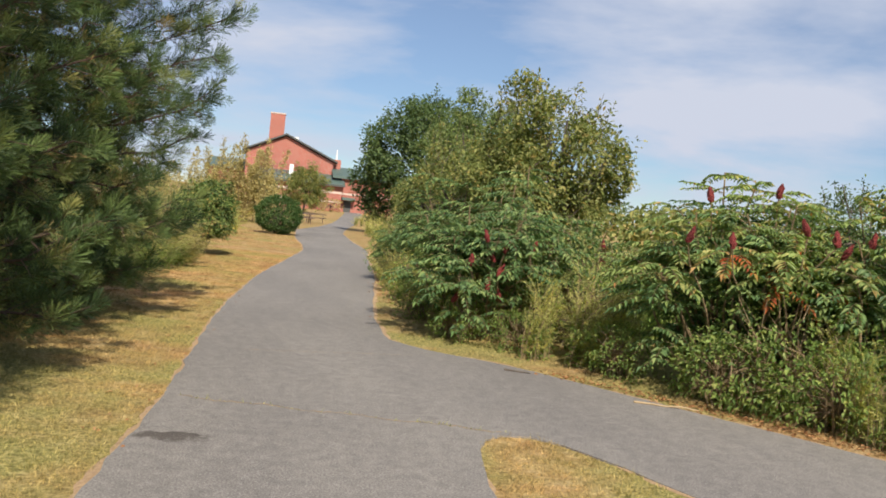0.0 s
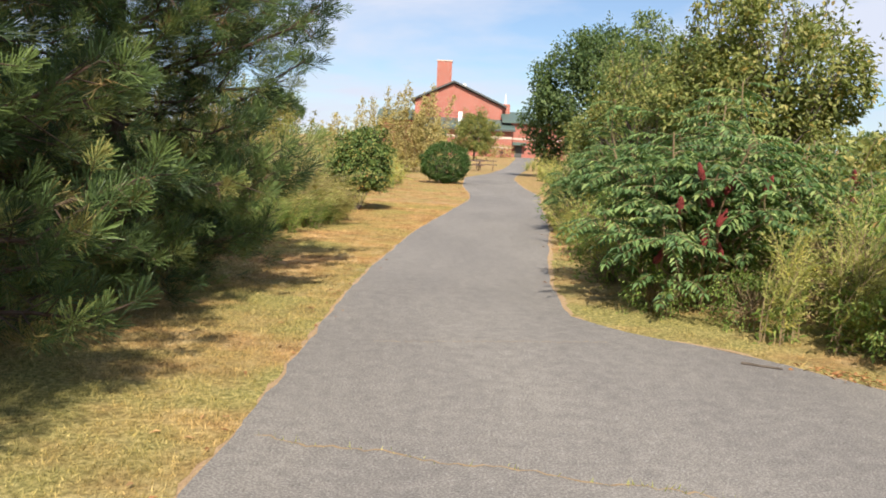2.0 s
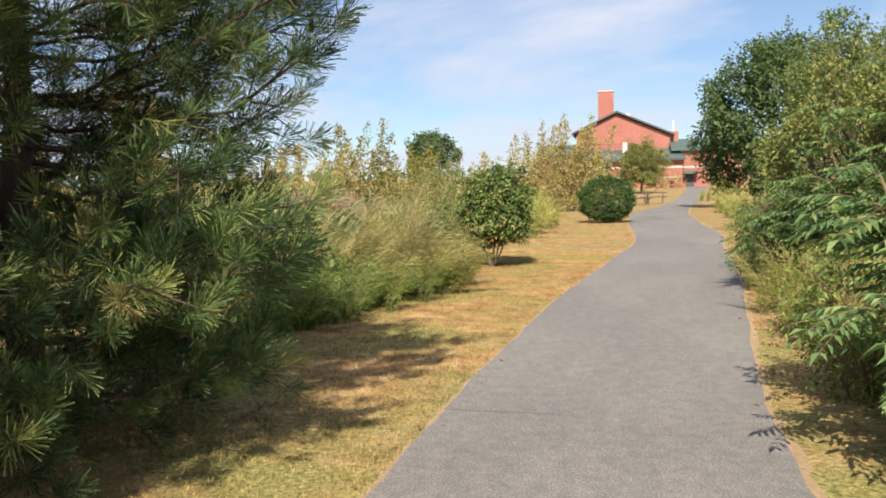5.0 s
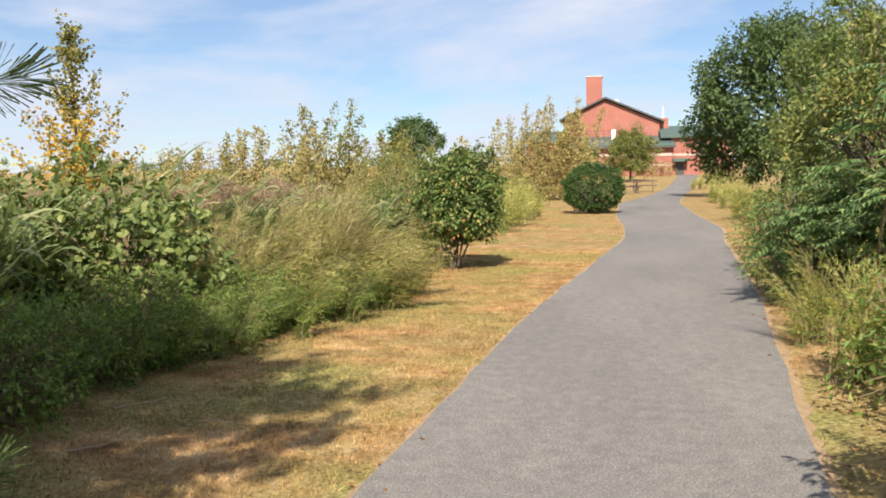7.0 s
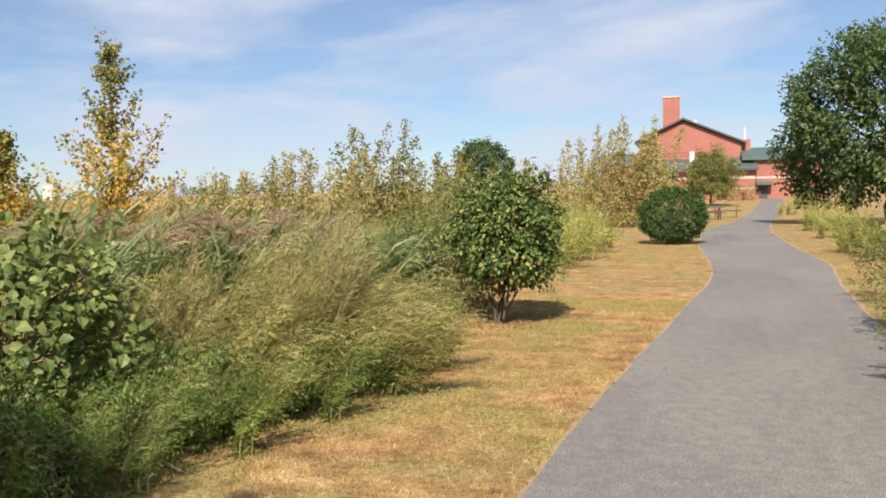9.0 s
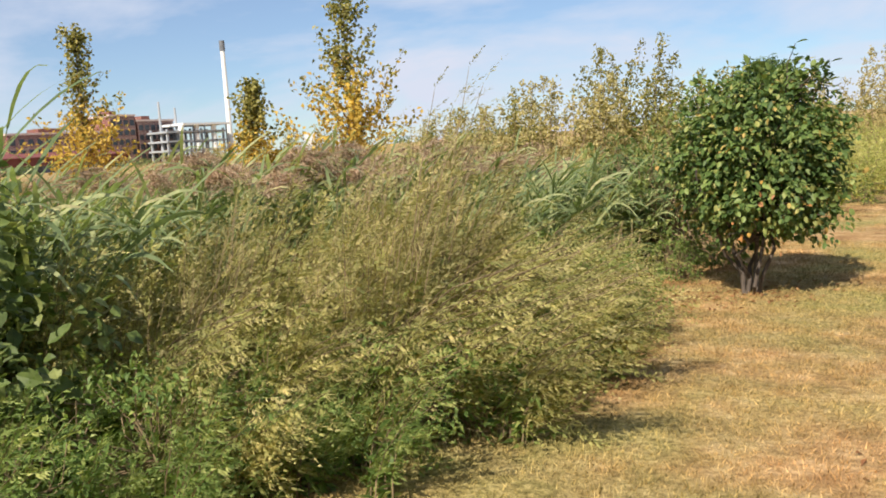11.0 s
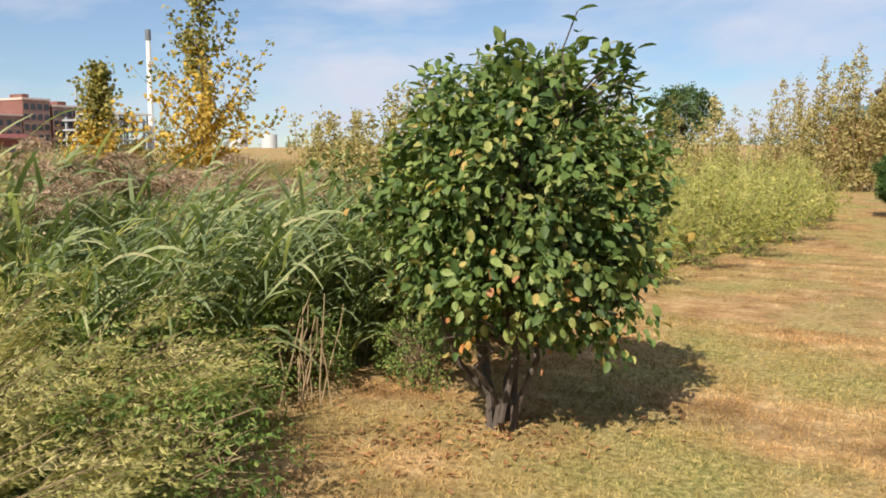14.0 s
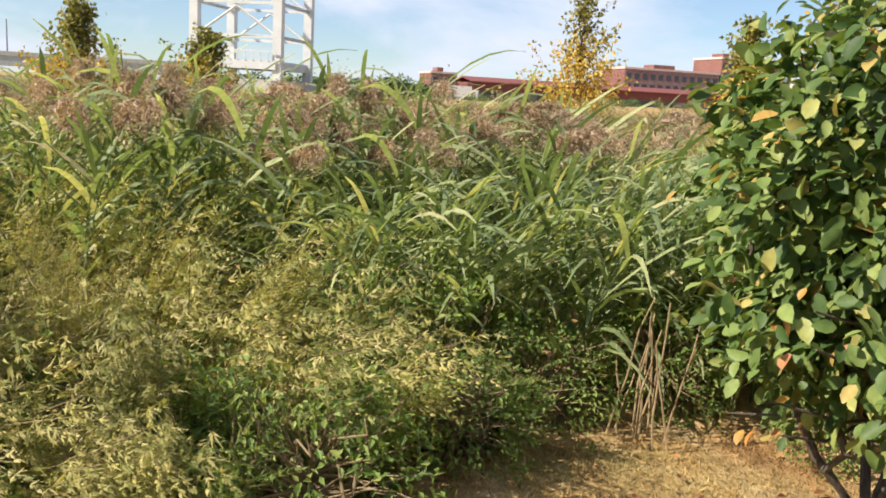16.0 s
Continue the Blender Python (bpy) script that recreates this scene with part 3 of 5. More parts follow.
def verge(x, y):
    return y > np.interp(x, [0.77, 0.95, 1.3, 1.98, 3.04, 4.6, 6.5], [10.15, 9.75, 9.42, 9.05, 7.7, 5.66, 3.0]) + 0.05


lawn(290000, 1, -4.4, -0.9, 3.0, 26, left_lawn, 0.02, 0.05, "short dry lawn grass beside the path")
lawn(36000, 2, -4.6, -0.5, 27, 46, left_lawn, 0.03, 0.07, "short dry lawn grass beside the path")
lawn(26000, 3, 0.6, 3.2, 11.7, 36, right_lawn, 0.02, 0.07, "narrow verge of dry grass")
lawn(30000, 4, 1.0, 3.9, 2.2, 5.7, tongue, 0.02, 0.06, "tongue of dry grass between the paths")
lawn(24000, 6, 0.9, 5.5, 4.5, 11.8, verge, 0.02, 0.07, "verge of dry grass below the sumacs")


# ---- plants ----
def ball(rng, n, r):
    return unit(rng.normal(0, 1, (n, 3))) * (r * rng.uniform(0, 1, (n, 1)) ** 0.45)


def crown(leaves, twigs, rng, centre, radii, clusters, per, ln, wd, spread, root, kind=LEAF2, lump=0.3, droop=0.3, inner=0.55, low=-1.0, wind=(0, 0, 0), lobes=0, shoots=0):
    """Leaf clusters on twig ends through an uneven crown; with lobes, the clusters gather round limb ends and leave gaps."""
    centre, radii, root = np.asarray(centre, float), np.asarray(radii, float), np.asarray(root, float)
    d = unit(rng.normal(0, 1, (clusters, 3)))
    d = d[d[:, 2] > low]
    k = len(d)
    if lobes:
        g = np.arange(lobes) + 0.5
        z = 1 - g / lobes * (1 - max(low, -0.85))
        a = g * 2.39996 + rng.uniform(-0.35, 0.35, lobes)
        h = np.sqrt(np.maximum(0, 1 - z * z))
        ld = np.stack([h * np.cos(a), h * np.sin(a), z], 1)
        lr = rng.uniform(0.14, 0.40, lobes)
        lc = ld * (rng.uniform(0.45, 0.95, (lobes, 1)) + lump * rng.normal(0, 0.16, (lobes, 1)))
        pick = rng.choice(lobes, k, p=lr ** 1.7 / np.sum(lr ** 1.7))
        side = unit(d + 0.55 * ld[pick])
        c = centre + (lc[pick] + side * lr[pick][:, None] * rng.uniform(0.2, 1.12, (k, 1)) ** 0.7) * radii
        d = unit(side + ld[pick] * 0.5)
        for j in range(lobes):
            tube(twigs, bent(root + (centre - root) * rng.uniform(0.2, 0.7), centre + lc[j] * radii, 0.03, rng, 6, 0.04), 0.022 + 0.004 * radii[2], 0.006, 5)
            for q in c[pick == j][:4]:
                tube(twigs, bent(centre + lc[j] * radii, q, 0.0, rng, 4, 0.05), 0.009, 0.003, 4)
    else:
        bump_r = np.array([1 + lump * noise.noise(Vector(q * 2.1) + Vector((centre[0], centre[1], 3.0 + clusters * 0.37))) * 1.6 for q in d])
        c = centre + d * radii * (rng.uniform(inner, 1.0, k) ** 0.6 * bump_r)[:, None]
        for q in c[:: max(1, k // 70)]:
            tube(twigs, bent(root + (centre - root) * rng.uniform(0.1, 0.8), q, 0.03, rng, 4, 0.05), 0.012, 0.003, 4)
    p = np.repeat(c, per, 0) + ball(rng, k * per, 1.45 * spread)
    out = np.repeat(d, per, 0)
    for j in range(shoots):
        a, r = rng.uniform(0, 6.28), np.sqrt(rng.uniform(0, 0.75))
        foot = centre + radii * (r * np.cos(a), r * np.sin(a), 0.85 * np.sqrt(1 - r * r))
        tip = foot + (rng.normal(0.05, 0.12), rng.normal(0, 0.12), radii[2] * rng.uniform(0.16, 0.42))
        tube(twigs, bent(foot, tip, 0, rng, 5, 0.03), 0.008, 0.003, 4)
        m = 22
        p = np.concatenate([p, foot + (tip - foot) * rng.uniform(0, 1, (m, 1)) + rng.normal(0, ln * 0.35, (m, 3))])
        out = np.concatenate([out, unit(rng.normal(0, 1, (m, 3)) + (0, 0, 0.6))])
    al = out * 0.7 + rng.normal(0, 0.75, out.shape) + (0, 0, -droop) + np.asarray(wind)
    up = out * 0.5 + rng.normal(0, 0.45, out.shape) + (0, -0.1, 0.8)
    s = rng.uniform(0.6, 1.15, len(p))
    scatter(leaves, kind, p, al, up, ln * s, wd * s)


def bush_with_trunk(x, y):
    rng = np.random.default_rng(11)
    b = thing("shrub", x, y, "round dense green shrub on short bare stems, some orange leaves", "shrub")
    tr, lv, lo = Acc(), Acc(), Acc()
    for i in range(8):
        a = i * 0.79 + rng.uniform(-0.2, 0.2)
        r = rng.uniform(0.3, 0.6)
        tube(tr, bent((0.07 * np.cos(a), 0.07 * np.sin(a), -0.03), (r * np.cos(a), r * np.sin(a), rng.uniform(0.8, 1.4)), 0.0, rng, 7, 0.035), 0.020, 0.008, 7)
    crown(lv, tr, rng, (0.10, 0, 1.16), (0.72, 0.74, 0.75), 1050, 14, 0.064, 0.038, 0.075, (0, 0, 0.35), LEAF8, 0.2, 0.6, 0.3, -0.93)
    crown(lv, tr, rng, (0.30, 0.0, 1.80), (0.48, 0.42, 0.13), 34, 12, 0.085, 0.046, 0.06, (0.2, 0, 1.4), LEAF8, 0.2, 0.0, 0.5)
    for sx, sy, h in ((0.44, -0.1, 2.12), (0.36, 0.1, 2.0), (-0.50, 0.0, 1.86), (0.66, 0.1, 1.95)):
        tube(tr, bent((sx * 0.7, sy, 1.5), (sx, sy, h), 0, rng, 4, 0.02), 0.008, 0.003, 5)
        q = np.linspace(h - 0.4, h, 9)
        scatter(lv, LEAF8, np.c_[np.full(9, sx), np.full(9, sy), q], np.c_[np.cos(np.arange(9) * 2.4), np.sin(np.arange(9) * 2.4), np.full(9, 0.3)], np.array([0, 0, 1.0]), 0.10, 0.05)
    crown(lo, tr, rng, (0.1, -0.05, 0.80), (0.66, 0.70, 0.36), 34, 2, 0.052, 0.034, 0.08, (0, 0, 0.4), LEAF8, 0.2, 0.5, 0.8)
    part("stem_frame", tr, M["bark"], b, "crooked grey-brown stems")
    part("crown", lv, M["shrub"], b, smooth=True)
    part("turning_foliage", lo, M["orangeleaf"], b, "a few orange turning leaves")


bush_with_trunk(-3.24, 22.4)


def clipped_bush(x, y):
    rng = np.random.default_rng(12)
    b = thing("shrub", x, y, "rounded clipped evergreen shrub beside the lawn", "shrub")
    tr, lv = Acc(), Acc()
    for i in range(7):
        a = i * 0.9
        tube(tr, bent((0.1 * np.cos(a), 0.1 * np.sin(a), -0.05), (0.5 * np.cos(a), 0.5 * np.sin(a), 0.9), 0, rng, 5, 0.03), 0.03, 0.01, 6)
    crown(lv, tr, rng, (0, 0, 0.92), (1.10, 1.05, 0.88), 1000, 16, 0.08, 0.046, 0.07, (0, 0, 0.3), LEAF2, 0.10, 0.0, 0.7, -0.96)
    part("stem_frame", tr, M["bark"], b)
    part("crown", lv, M["box"], b)


clipped_bush(-2.2, 40.6)


def tree(name, x, y, seed, label, height, centre, radii, clusters, per, ln, wd, spread, mat, trunk_r, lump=0.35, low=-0.9, stems=1, wind=(0, 0, 0), size=1.0, lobes=22, shoots=0):
    rng = np.random.default_rng(seed)
    b = thing(name, x, y, label, "tree", size=size)
    tr, lv = Acc(), Acc()
    top = np.array([centre[0], centre[1], height * 0.8])
    for s in range(stems):
        a = s * 2.4
        base = (0.25 * np.cos(a) * (stems > 1), 0.25 * np.sin(a) * (stems > 1), -0.05)
        tip = top + rng.normal(0, 0.12 * height, 3) * (stems > 1)
        tube(tr, bent(base, tip, 0, rng, 8, 0.02), trunk_r, trunk_r * 0.2, 8)
        for i in range(9):
            h = rng.uniform(0.25, 0.75)
            d = unit(rng.normal(0, 1, 3) * (1, 1, 0.3) + (0, 0, 0.3))
            st = np.asarray(base) + (tip - base) * h
            tube(tr, bent(st, np.asarray(centre) + d * np.asarray(radii) * 0.8, 0, rng, 6, 0.05), trunk_r * 0.4, trunk_r * 0.08, 5)
    crown(lv, tr, rng, centre, radii, clusters, per, ln, wd, spread, (0, 0, height * 0.3), LEAF2, lump, 0.25, 0.35, low, wind, lobes, shoots)
    part("trunk", tr, M["bark"], b)
    part("crown", lv, M[mat], b)
    return b


tree("tree", 4.5, 17.2, 21, "small olive-leaved tree with an open crown above the sumacs", 4.4, (-0.05, 0, 2.7), (1.75, 1.6, 1.78), 1500, 15, 0.115, 0.062, 0.15, "olive", 0.09, 0.4, -0.9, 3, lobes=34, shoots=26)
tree("tree", 2.9, 20.5, 22, "leafy green tree growing behind the shrubs", 3.7, (0, 0, 2.1), (1.3, 1.6, 1.6), 560, 18, 0.10, 0.055, 0.14, "olive", 0.06, 0.4, -0.95, 2, lobes=20, shoots=12)
tree("tree", 6.9, 56.5, 23, "large dark green deciduous tree near the path", 9.0, (0.0, 0, 4.5), (4.7, 4.4, 4.6), 2500, 18, 0.24, 0.15, 0.30, "darkleaf", 0.22, 0.3, -1.0, 2, lobes=48, shoots=10)
tree("tree", 8.6, 48.0, 24, "dark green deciduous tree behind another", 8.2, (0, 0, 4.6), (3.6, 3.6, 3.7), 1200, 18, 0.20, 0.125, 0.22, "midleaf", 0.18, 0.3, -0.95, 2, lobes=40, shoots=10)
tree("tree", 5.2, 34.0, 25, "green deciduous tree with a rounded crown", 5.6, (0, 0, 3.2), (2.1, 2.6, 2.5), 900, 18, 0.14, 0.08, 0.18, "midleaf", 0.12, 0.3, -0.95, 2, lobes=30, shoots=14)
tree("tree", 9.4, 11.4, 26, "twiggy shrub-like tree with sparse upright shoots", 3.0, (0, 0, 1.75), (1.8, 1.4, 1.25), 300, 14, 0.07, 0.04, 0.12, "darkleaf", 0.05, 0.5, -0.95, 3, lobes=16, shoots=22)
tree("tree", 7.6, 10.9, 32, "tall thin leafy shoots behind the sumac", 3.0, (0, 0, 1.5), (1.3, 1.0, 1.15), 420, 15, 0.08, 0.04, 0.12, "darkleaf", 0.03, 0.5, -0.95, 3, lobes=14, shoots=14)
tree("tree", 11.5, 15.5, 27, "low green tree at the edge of the thicket", 3.0, (0, 0, 1.6), (3.0, 2.0, 1.3), 420, 15, 0.09, 0.05, 0.2, "olive", 0.06, 0.4, -0.9, 2)
tree("tree", -22.8, 90, 28, "dark green tree beyond the field", 7.0, (0, 0, 4.2), (2.7, 2.6, 2.5), 460, 16, 0.30, 0.18, 0.3, "darkleaf", 0.15, 0.35)
tree("tree", -2.3, 98, 29, "loose-crowned young evergreen tree near a picnic table", 5.6, (0, 0, 2.9), (2.3, 2.2, 2.7), 620, 16, 0.30, 0.11, 0.25, "olive", 0.13, 0.35, lobes=0)
tree("tree", -6.3, 92, 30, "small dark evergreen tree", 3.6, (0, 0, 1.8), (1.4, 1.4, 1.8), 300, 14, 0.26, 0.11, 0.22, "darkleaf", 0.1, 0.2, lobes=0)
tree("tree", -58, 31, 31, "round green tree beyond the reeds", 2.6, (0, 0, 1.3), (2.6, 3.2, 1.1), 260, 14, 0.25, 0.15, 0.3, "darkleaf", 0.1, 0.4)


def thicket(x, y, seed, label, n, width, h, mat, leaf=0.10, full=58):
    """Slender upright stems with small leaves, open to the sky at the top."""
    rng = np.random.default_rng(seed)
    b = thing("sapling_thicket", x, y, label, "saplings")
    lv = Acc()
    for i in range(n):
        bx, by, hh = rng.normal(0, width * 0.6), rng.normal(0, width * 0.5), h * rng.uniform(0.4, 1.0)
        lean = rng.normal(0, 0.09, 2) * hh + (0.08 * hh, 0)
        pts = bent((bx, by, -0.05), (bx + lean[0], by + lean[1], hh), 0, rng, 6, 0.015)
        stem = Acc()
        tube(stem, pts, 0.02, 0.004, 4)
        part("stem", stem, M["stem"], b)
        m = int(full * hh / 3)
        t = rng.uniform(0.12, 1.0, m)
        p = np.array([np.interp(t, np.linspace(0, 1, 6), pts[:, j]) for j in range(3)]).T + rng.normal(0, 1, (m, 3)) * (0.42 * (1.1 - t))[:, None]
        scatter(lv, LEAF2, np.repeat(p, 4, 0) + rng.normal(0, 0.06, (m * 4, 3)), rng.normal(0, 1, (m * 4, 3)) + (0.3, 0, 0.1), rng.normal(0, 1, (m * 4, 3)) + (0, 0, 0.6), leaf * rng.uniform(0.6, 1.2, m * 4), leaf * 0.55)
    part("foliage", lv, M[mat], b)
    return b


thicket(-5.0, 55, 41, "tall tan sapling thicket turning brown", 34, 1.7, 5.4, "tan", 0.14, 78)
thicket(-7.6, 55.5, 42, "thin tan saplings in the scrub", 26, 1.6, 4.6, "tan", 0.14, 74)
thicket(-10.0, 54, 43, "low tan sapling thicket", 22, 1.8, 3.3, "tan", 0.13)
for i, (x, y, h, mt) in enumerate([(-13.2, 40, 4.5, "poplar"), (-12.0, 40.5, 4.5, "poplar"), (-14.6, 39, 3.6, "tan"), (-16.2, 40, 3.9, "poplar"), (-10.8, 40, 3.6, "poplar"),
                                   (-9.7, 41, 3.5, "poplar"), (-15.2, 37, 2.7, "tan"), (-18.0, 39, 2.9, "tan"), (-8.0, 43, 3.0, "tan"), (-20, 41, 2.6, "poplar"), (-12.6, 38, 3.2, "tan"),
                                   (-24, 46, 2.6, "poplar"), (-27, 38, 2.0, "poplar"), (-33, 46, 3.2, "poplar"), (-38, 44, 2.4, "tan"), (-44, 40, 2.2, "tan"), (-30, 52, 3.0, "tan")]):
    thicket(x, y, 50 + i, "group of slender poplar saplings in the scrub" if mt != "tan" else "slender brown saplings in the scrub", 11, 0.95, h, mt, 0.14)


def poplar(x, y, seed, h, spread):
    rng = np.random.default_rng(seed)
    b = thing("poplar_tree", x, y, "young columnar poplar, yellow below and green on top", "tree", "young poplars")
    tr, lo, hi = Acc(), Acc(), Acc()
    tube(tr, bent((0, 0, -0.1), (0.1, 0, h), 0, rng, 9, 0.008), 0.06, 0.008, 7)
    for i in range(84):
        t = rng.uniform(0.0, 0.98) ** 1.25
        a = rng.uniform(0, 6.28)
        ln = spread * (1.08 - t) ** 0.6 * rng.uniform(0.45, 1.2) * (1.5 if t < 0.3 else 1.0)
        st = np.array([0.1 * t, 0, h * t])
        tip = st + np.array([np.cos(a) * ln * 0.95, np.sin(a) * ln * 0.95, ln * rng.uniform(0.7, 1.5)])
        pts = bent(st, tip, 0, rng, 4, 0.03)
        tube(tr, pts, 0.014, 0.003, 4)
        m = int(26 + 22 * ln / spread)
        q = rng.uniform(0.1, 1.05, m)
        p = np.array([np.interp(q, np.linspace(0, 1, 4), pts[:, j]) for j in range(3)]).T + rng.normal(0, 0.12, (m, 3))
        high = (p[:, 2] / h + rng.normal(0, 0.10, m)) > 0.55
        for acc, sel in ((hi, high), (lo, ~high)):
            if sel.any():
                scatter(acc, LEAF2, p[sel], rng.normal(0, 1, (sel.sum(), 3)) + (0.5, 0.1, -0.1), rng.normal(0, 1, (sel.sum(), 3)) + (0, -0.3, 0.5), 0.17 * rng.uniform(0.7, 1.2, sel.sum()), 0.13)
    part("trunk", tr, M["bark"], b)
    part("lower_foliage", lo, M["yellow"], b, "bright yellow autumn leaves")
    part("upper_foliage", hi, M["poplar"], b, "olive green leaves")


poplar(-20.5, 36.0, 61, 6.9, 1.5)
poplar(-32.0, 33.4, 62, 6.9, 1.4)
poplar(-32.0, 19.8, 63, 3.2, 0.9)
poplar(-25.6, 36.2, 64, 4.2, 0.9)
poplar(-32.0, 15.8, 65, 3.6, 1.1)


PROFILE_A = ([0.3, 0.8, 1.6, 2.6, 3.75, 4.2, 4.7], [0.66, 0.86, 0.95, 1.0, 1.0, 0.60, 0.14])
PROFILE_B = ([0.3, 1.0, 2.2, 3.6, 4.8, 6.2], [0.85, 1.0, 1.0, 0.98, 0.80, 0.14])
PROFILE_C = ([0.5, 2.4, 3.6, 6.2, 7.6], [0.45, 0.5, 1.0, 0.95, 0.2])


def pine(x, y, seed, h, reach, whorls, profile, turn=0, size=1.0, fine=1.0, dense_at=4.7):
    """A long-needled pine: whorls of branches, each twig ending in a brush of needles."""
    rng = np.random.default_rng(seed)
    b = thing("pine_tree", x, y, "long-needled pine with branches down to the grass", "tree", "pines beside the path", turn)
    tr, nd, old = Acc(), Acc(), Acc()
    tube(tr, bent((0, 0, -0.1), (0.1, 0.05, h), 0, rng, 9, 0.006), 0.13, 0.03, 10)
    tp, td, core = [], [], []
    for w in range(whorls):
        t = (w + 0.4) / whorls
        z0 = 0.28 + (h - 0.45) * t
        for i in range(8):
            z = z0 + rng.uniform(-0.3, 0.3) * (t > 0.05)
            a = i * 0.79 + w * 1.3 + rng.uniform(-0.25, 0.25)
            ln = max(reach * np.interp(z + 0.25, *profile) * rng.uniform(0.74, 1.06), 0.3)
            d = np.array([np.cos(a), np.sin(a), 0])
            ln *= 1 - 0.28 * max(0.0, np.sin(a + radians(turn)))
            tip = np.array([0, 0, z]) + d * ln + (0, 0, ln * (rng.uniform(-0.04, 0.22) + 0.25 * t) - 0.06)
            pts = bent((0, 0, z), tip, -0.08 * ln, rng, 6, 0.025)
            tube(tr, pts, 0.032 * (1.1 - t), 0.008, 5)
            m = int(2 + dense_at * ln)
            for s in np.linspace(0.3, 1.0, m):
                q = np.array([np.interp(s, np.linspace(0, 1, 6), pts[:, j]) for j in range(3)])
                core.append(q * (0.96, 0.96, 1))
                for side in (-1, 1):
                    sd = unit(d * 0.75 + side * np.array([-d[1], d[0], 0]) * rng.uniform(0.35, 1.0) + (0, 0, rng.uniform(-0.75, 1.05)))
                    l2 = rng.uniform(0.2, 0.55) * (1.25 - s * 0.6)
                    e = q + sd * l2
                    tube(tr, [q, q + sd * l2 * 0.5, e], 0.007, 0.004, 3)
                    tp.append(e)
                    td.append(unit(sd + d * 0.3 + (0, 0, 0.8)))
            tp.append(tip)
            td.append(unit(d + (0, 0, 0.7)))
    tp, td, core = np.array(tp), np.array(td), np.array(core)
    k = len(tp)
    ln = rng.uniform(0.20, 0.30, k) * size
    scatter_mixed(nd, BRUSHES if size < 1.2 else BRUSHES_IN, tp - td * 0.08, td, rng.normal(0, 1, (k, 3)), ln, ln * fine, rng)
    inner = np.repeat(core, 2, 0) + rng.normal(0, 0.13, (len(core) * 2, 3))
    ln = rng.uniform(0.19, 0.26, len(inner)) * size
    scatter_mixed(nd, BRUSHES_IN, inner, unit(inner * (1, 1, 0)) + rng.normal(0, 0.6, inner.shape) + (0, 0, 0.2), rng.normal(0, 1, inner.shape), ln, ln * fine, rng)
    o = rng.random(k) < 0.3
    base = np.repeat(tp[o], 14, 0) - np.repeat(td[o], 14, 0) * rng.uniform(0.15, 0.32, (o.sum() * 14, 1))
    scatter(old, NEEDLE, base, rng.normal(0, 1, base.shape) + (0, 0, -0.6), rng.normal(0, 1, base.shape), rng.uniform(0.08, 0.14, len(base)), 0.006)
    part("trunk", tr, M["pinebark"], b, "dark rough trunk and branches")
    part("needle_mass", nd, M["needle"], b, kind="stuff")
    part("old_needle_mass", old, M["oldneedle"], b, "browning inner needles")
    sel = np.linalg.norm(tp[:, :2], axis=1) > reach * 0.5
    pick = (tp - td * 0.2)[sel]
    for q in pick[rng.choice(len(pick), 22, replace=False)]:
        c = Acc()
        for ringz in range(6):
            a = np.arange(8) * 0.785 + ringz * 0.4
            r = 0.040 * (1 - 0.13 * ringz)
            scatter(c, LEAF2, np.tile(q + (0, 0, -0.05 + ringz * 0.015), (8, 1)), np.c_[np.cos(a), np.sin(a), np.full(8, 0.5)], np.array([0, 0, 1.0]), r, 0.026)
        tube(c, [q + (0, 0, -0.06), q + (0, 0, 0.035)], 0.017, 0.007, 6)
        part("cone", c, M["cone"], b, "brown pine cone")
    return b


pine(-3.8, 10.3, 71, 4.5, 2.1, 15, PROFILE_A)
pine(-4.4, 6.9, 72, 6.1, 2.4, 15, PROFILE_B, 40, dense_at=3.7)
pine(-4.3, 1.4, 73, 7.5, 2.7, 13, PROFILE_C, 80, 2.3, 1.6, 2.0)


def frond(lv, st, p, d, ln, droop, pairs, leaf, rng):
    """One feathered sumac leaf: a rachis with paired leaflets."""
    t = np.linspace(0, 1, 6)
    line = p + d * ln * t[:, None]
    line[:, 2] += ln * (0.25 * t - droop * t ** 2)
    tube(st, line, 0.004, 0.0015, 3)
    q = np.linspace(0.18, 1, pairs)
    pts = np.array([np.interp(q, t, line[:, j]) for j in range(3)]).T
    side = unit(np.cross(d, (0, 0, 1.0)))
    tan = unit(np.gradient(pts, axis=0))
    size = leaf * (1 - 0.45 * np.abs(q - 0.5) * 1.6)
    for s in (-1, 1):
        al = side * s + tan * 0.55 + (0, 0, -0.35) + rng.normal(0, 0.10, pts.shape)
        scatter(lv, LEAF2, pts, al, np.array([0.0, 0.0, 1.0]) + rng.normal(0, 0.2, pts.shape), size, size * 0.34)
    scatter(lv, LEAF2, pts[-1:], tan[-1:], np.array([[0, 0, 1.0]]), leaf, leaf * 0.34)


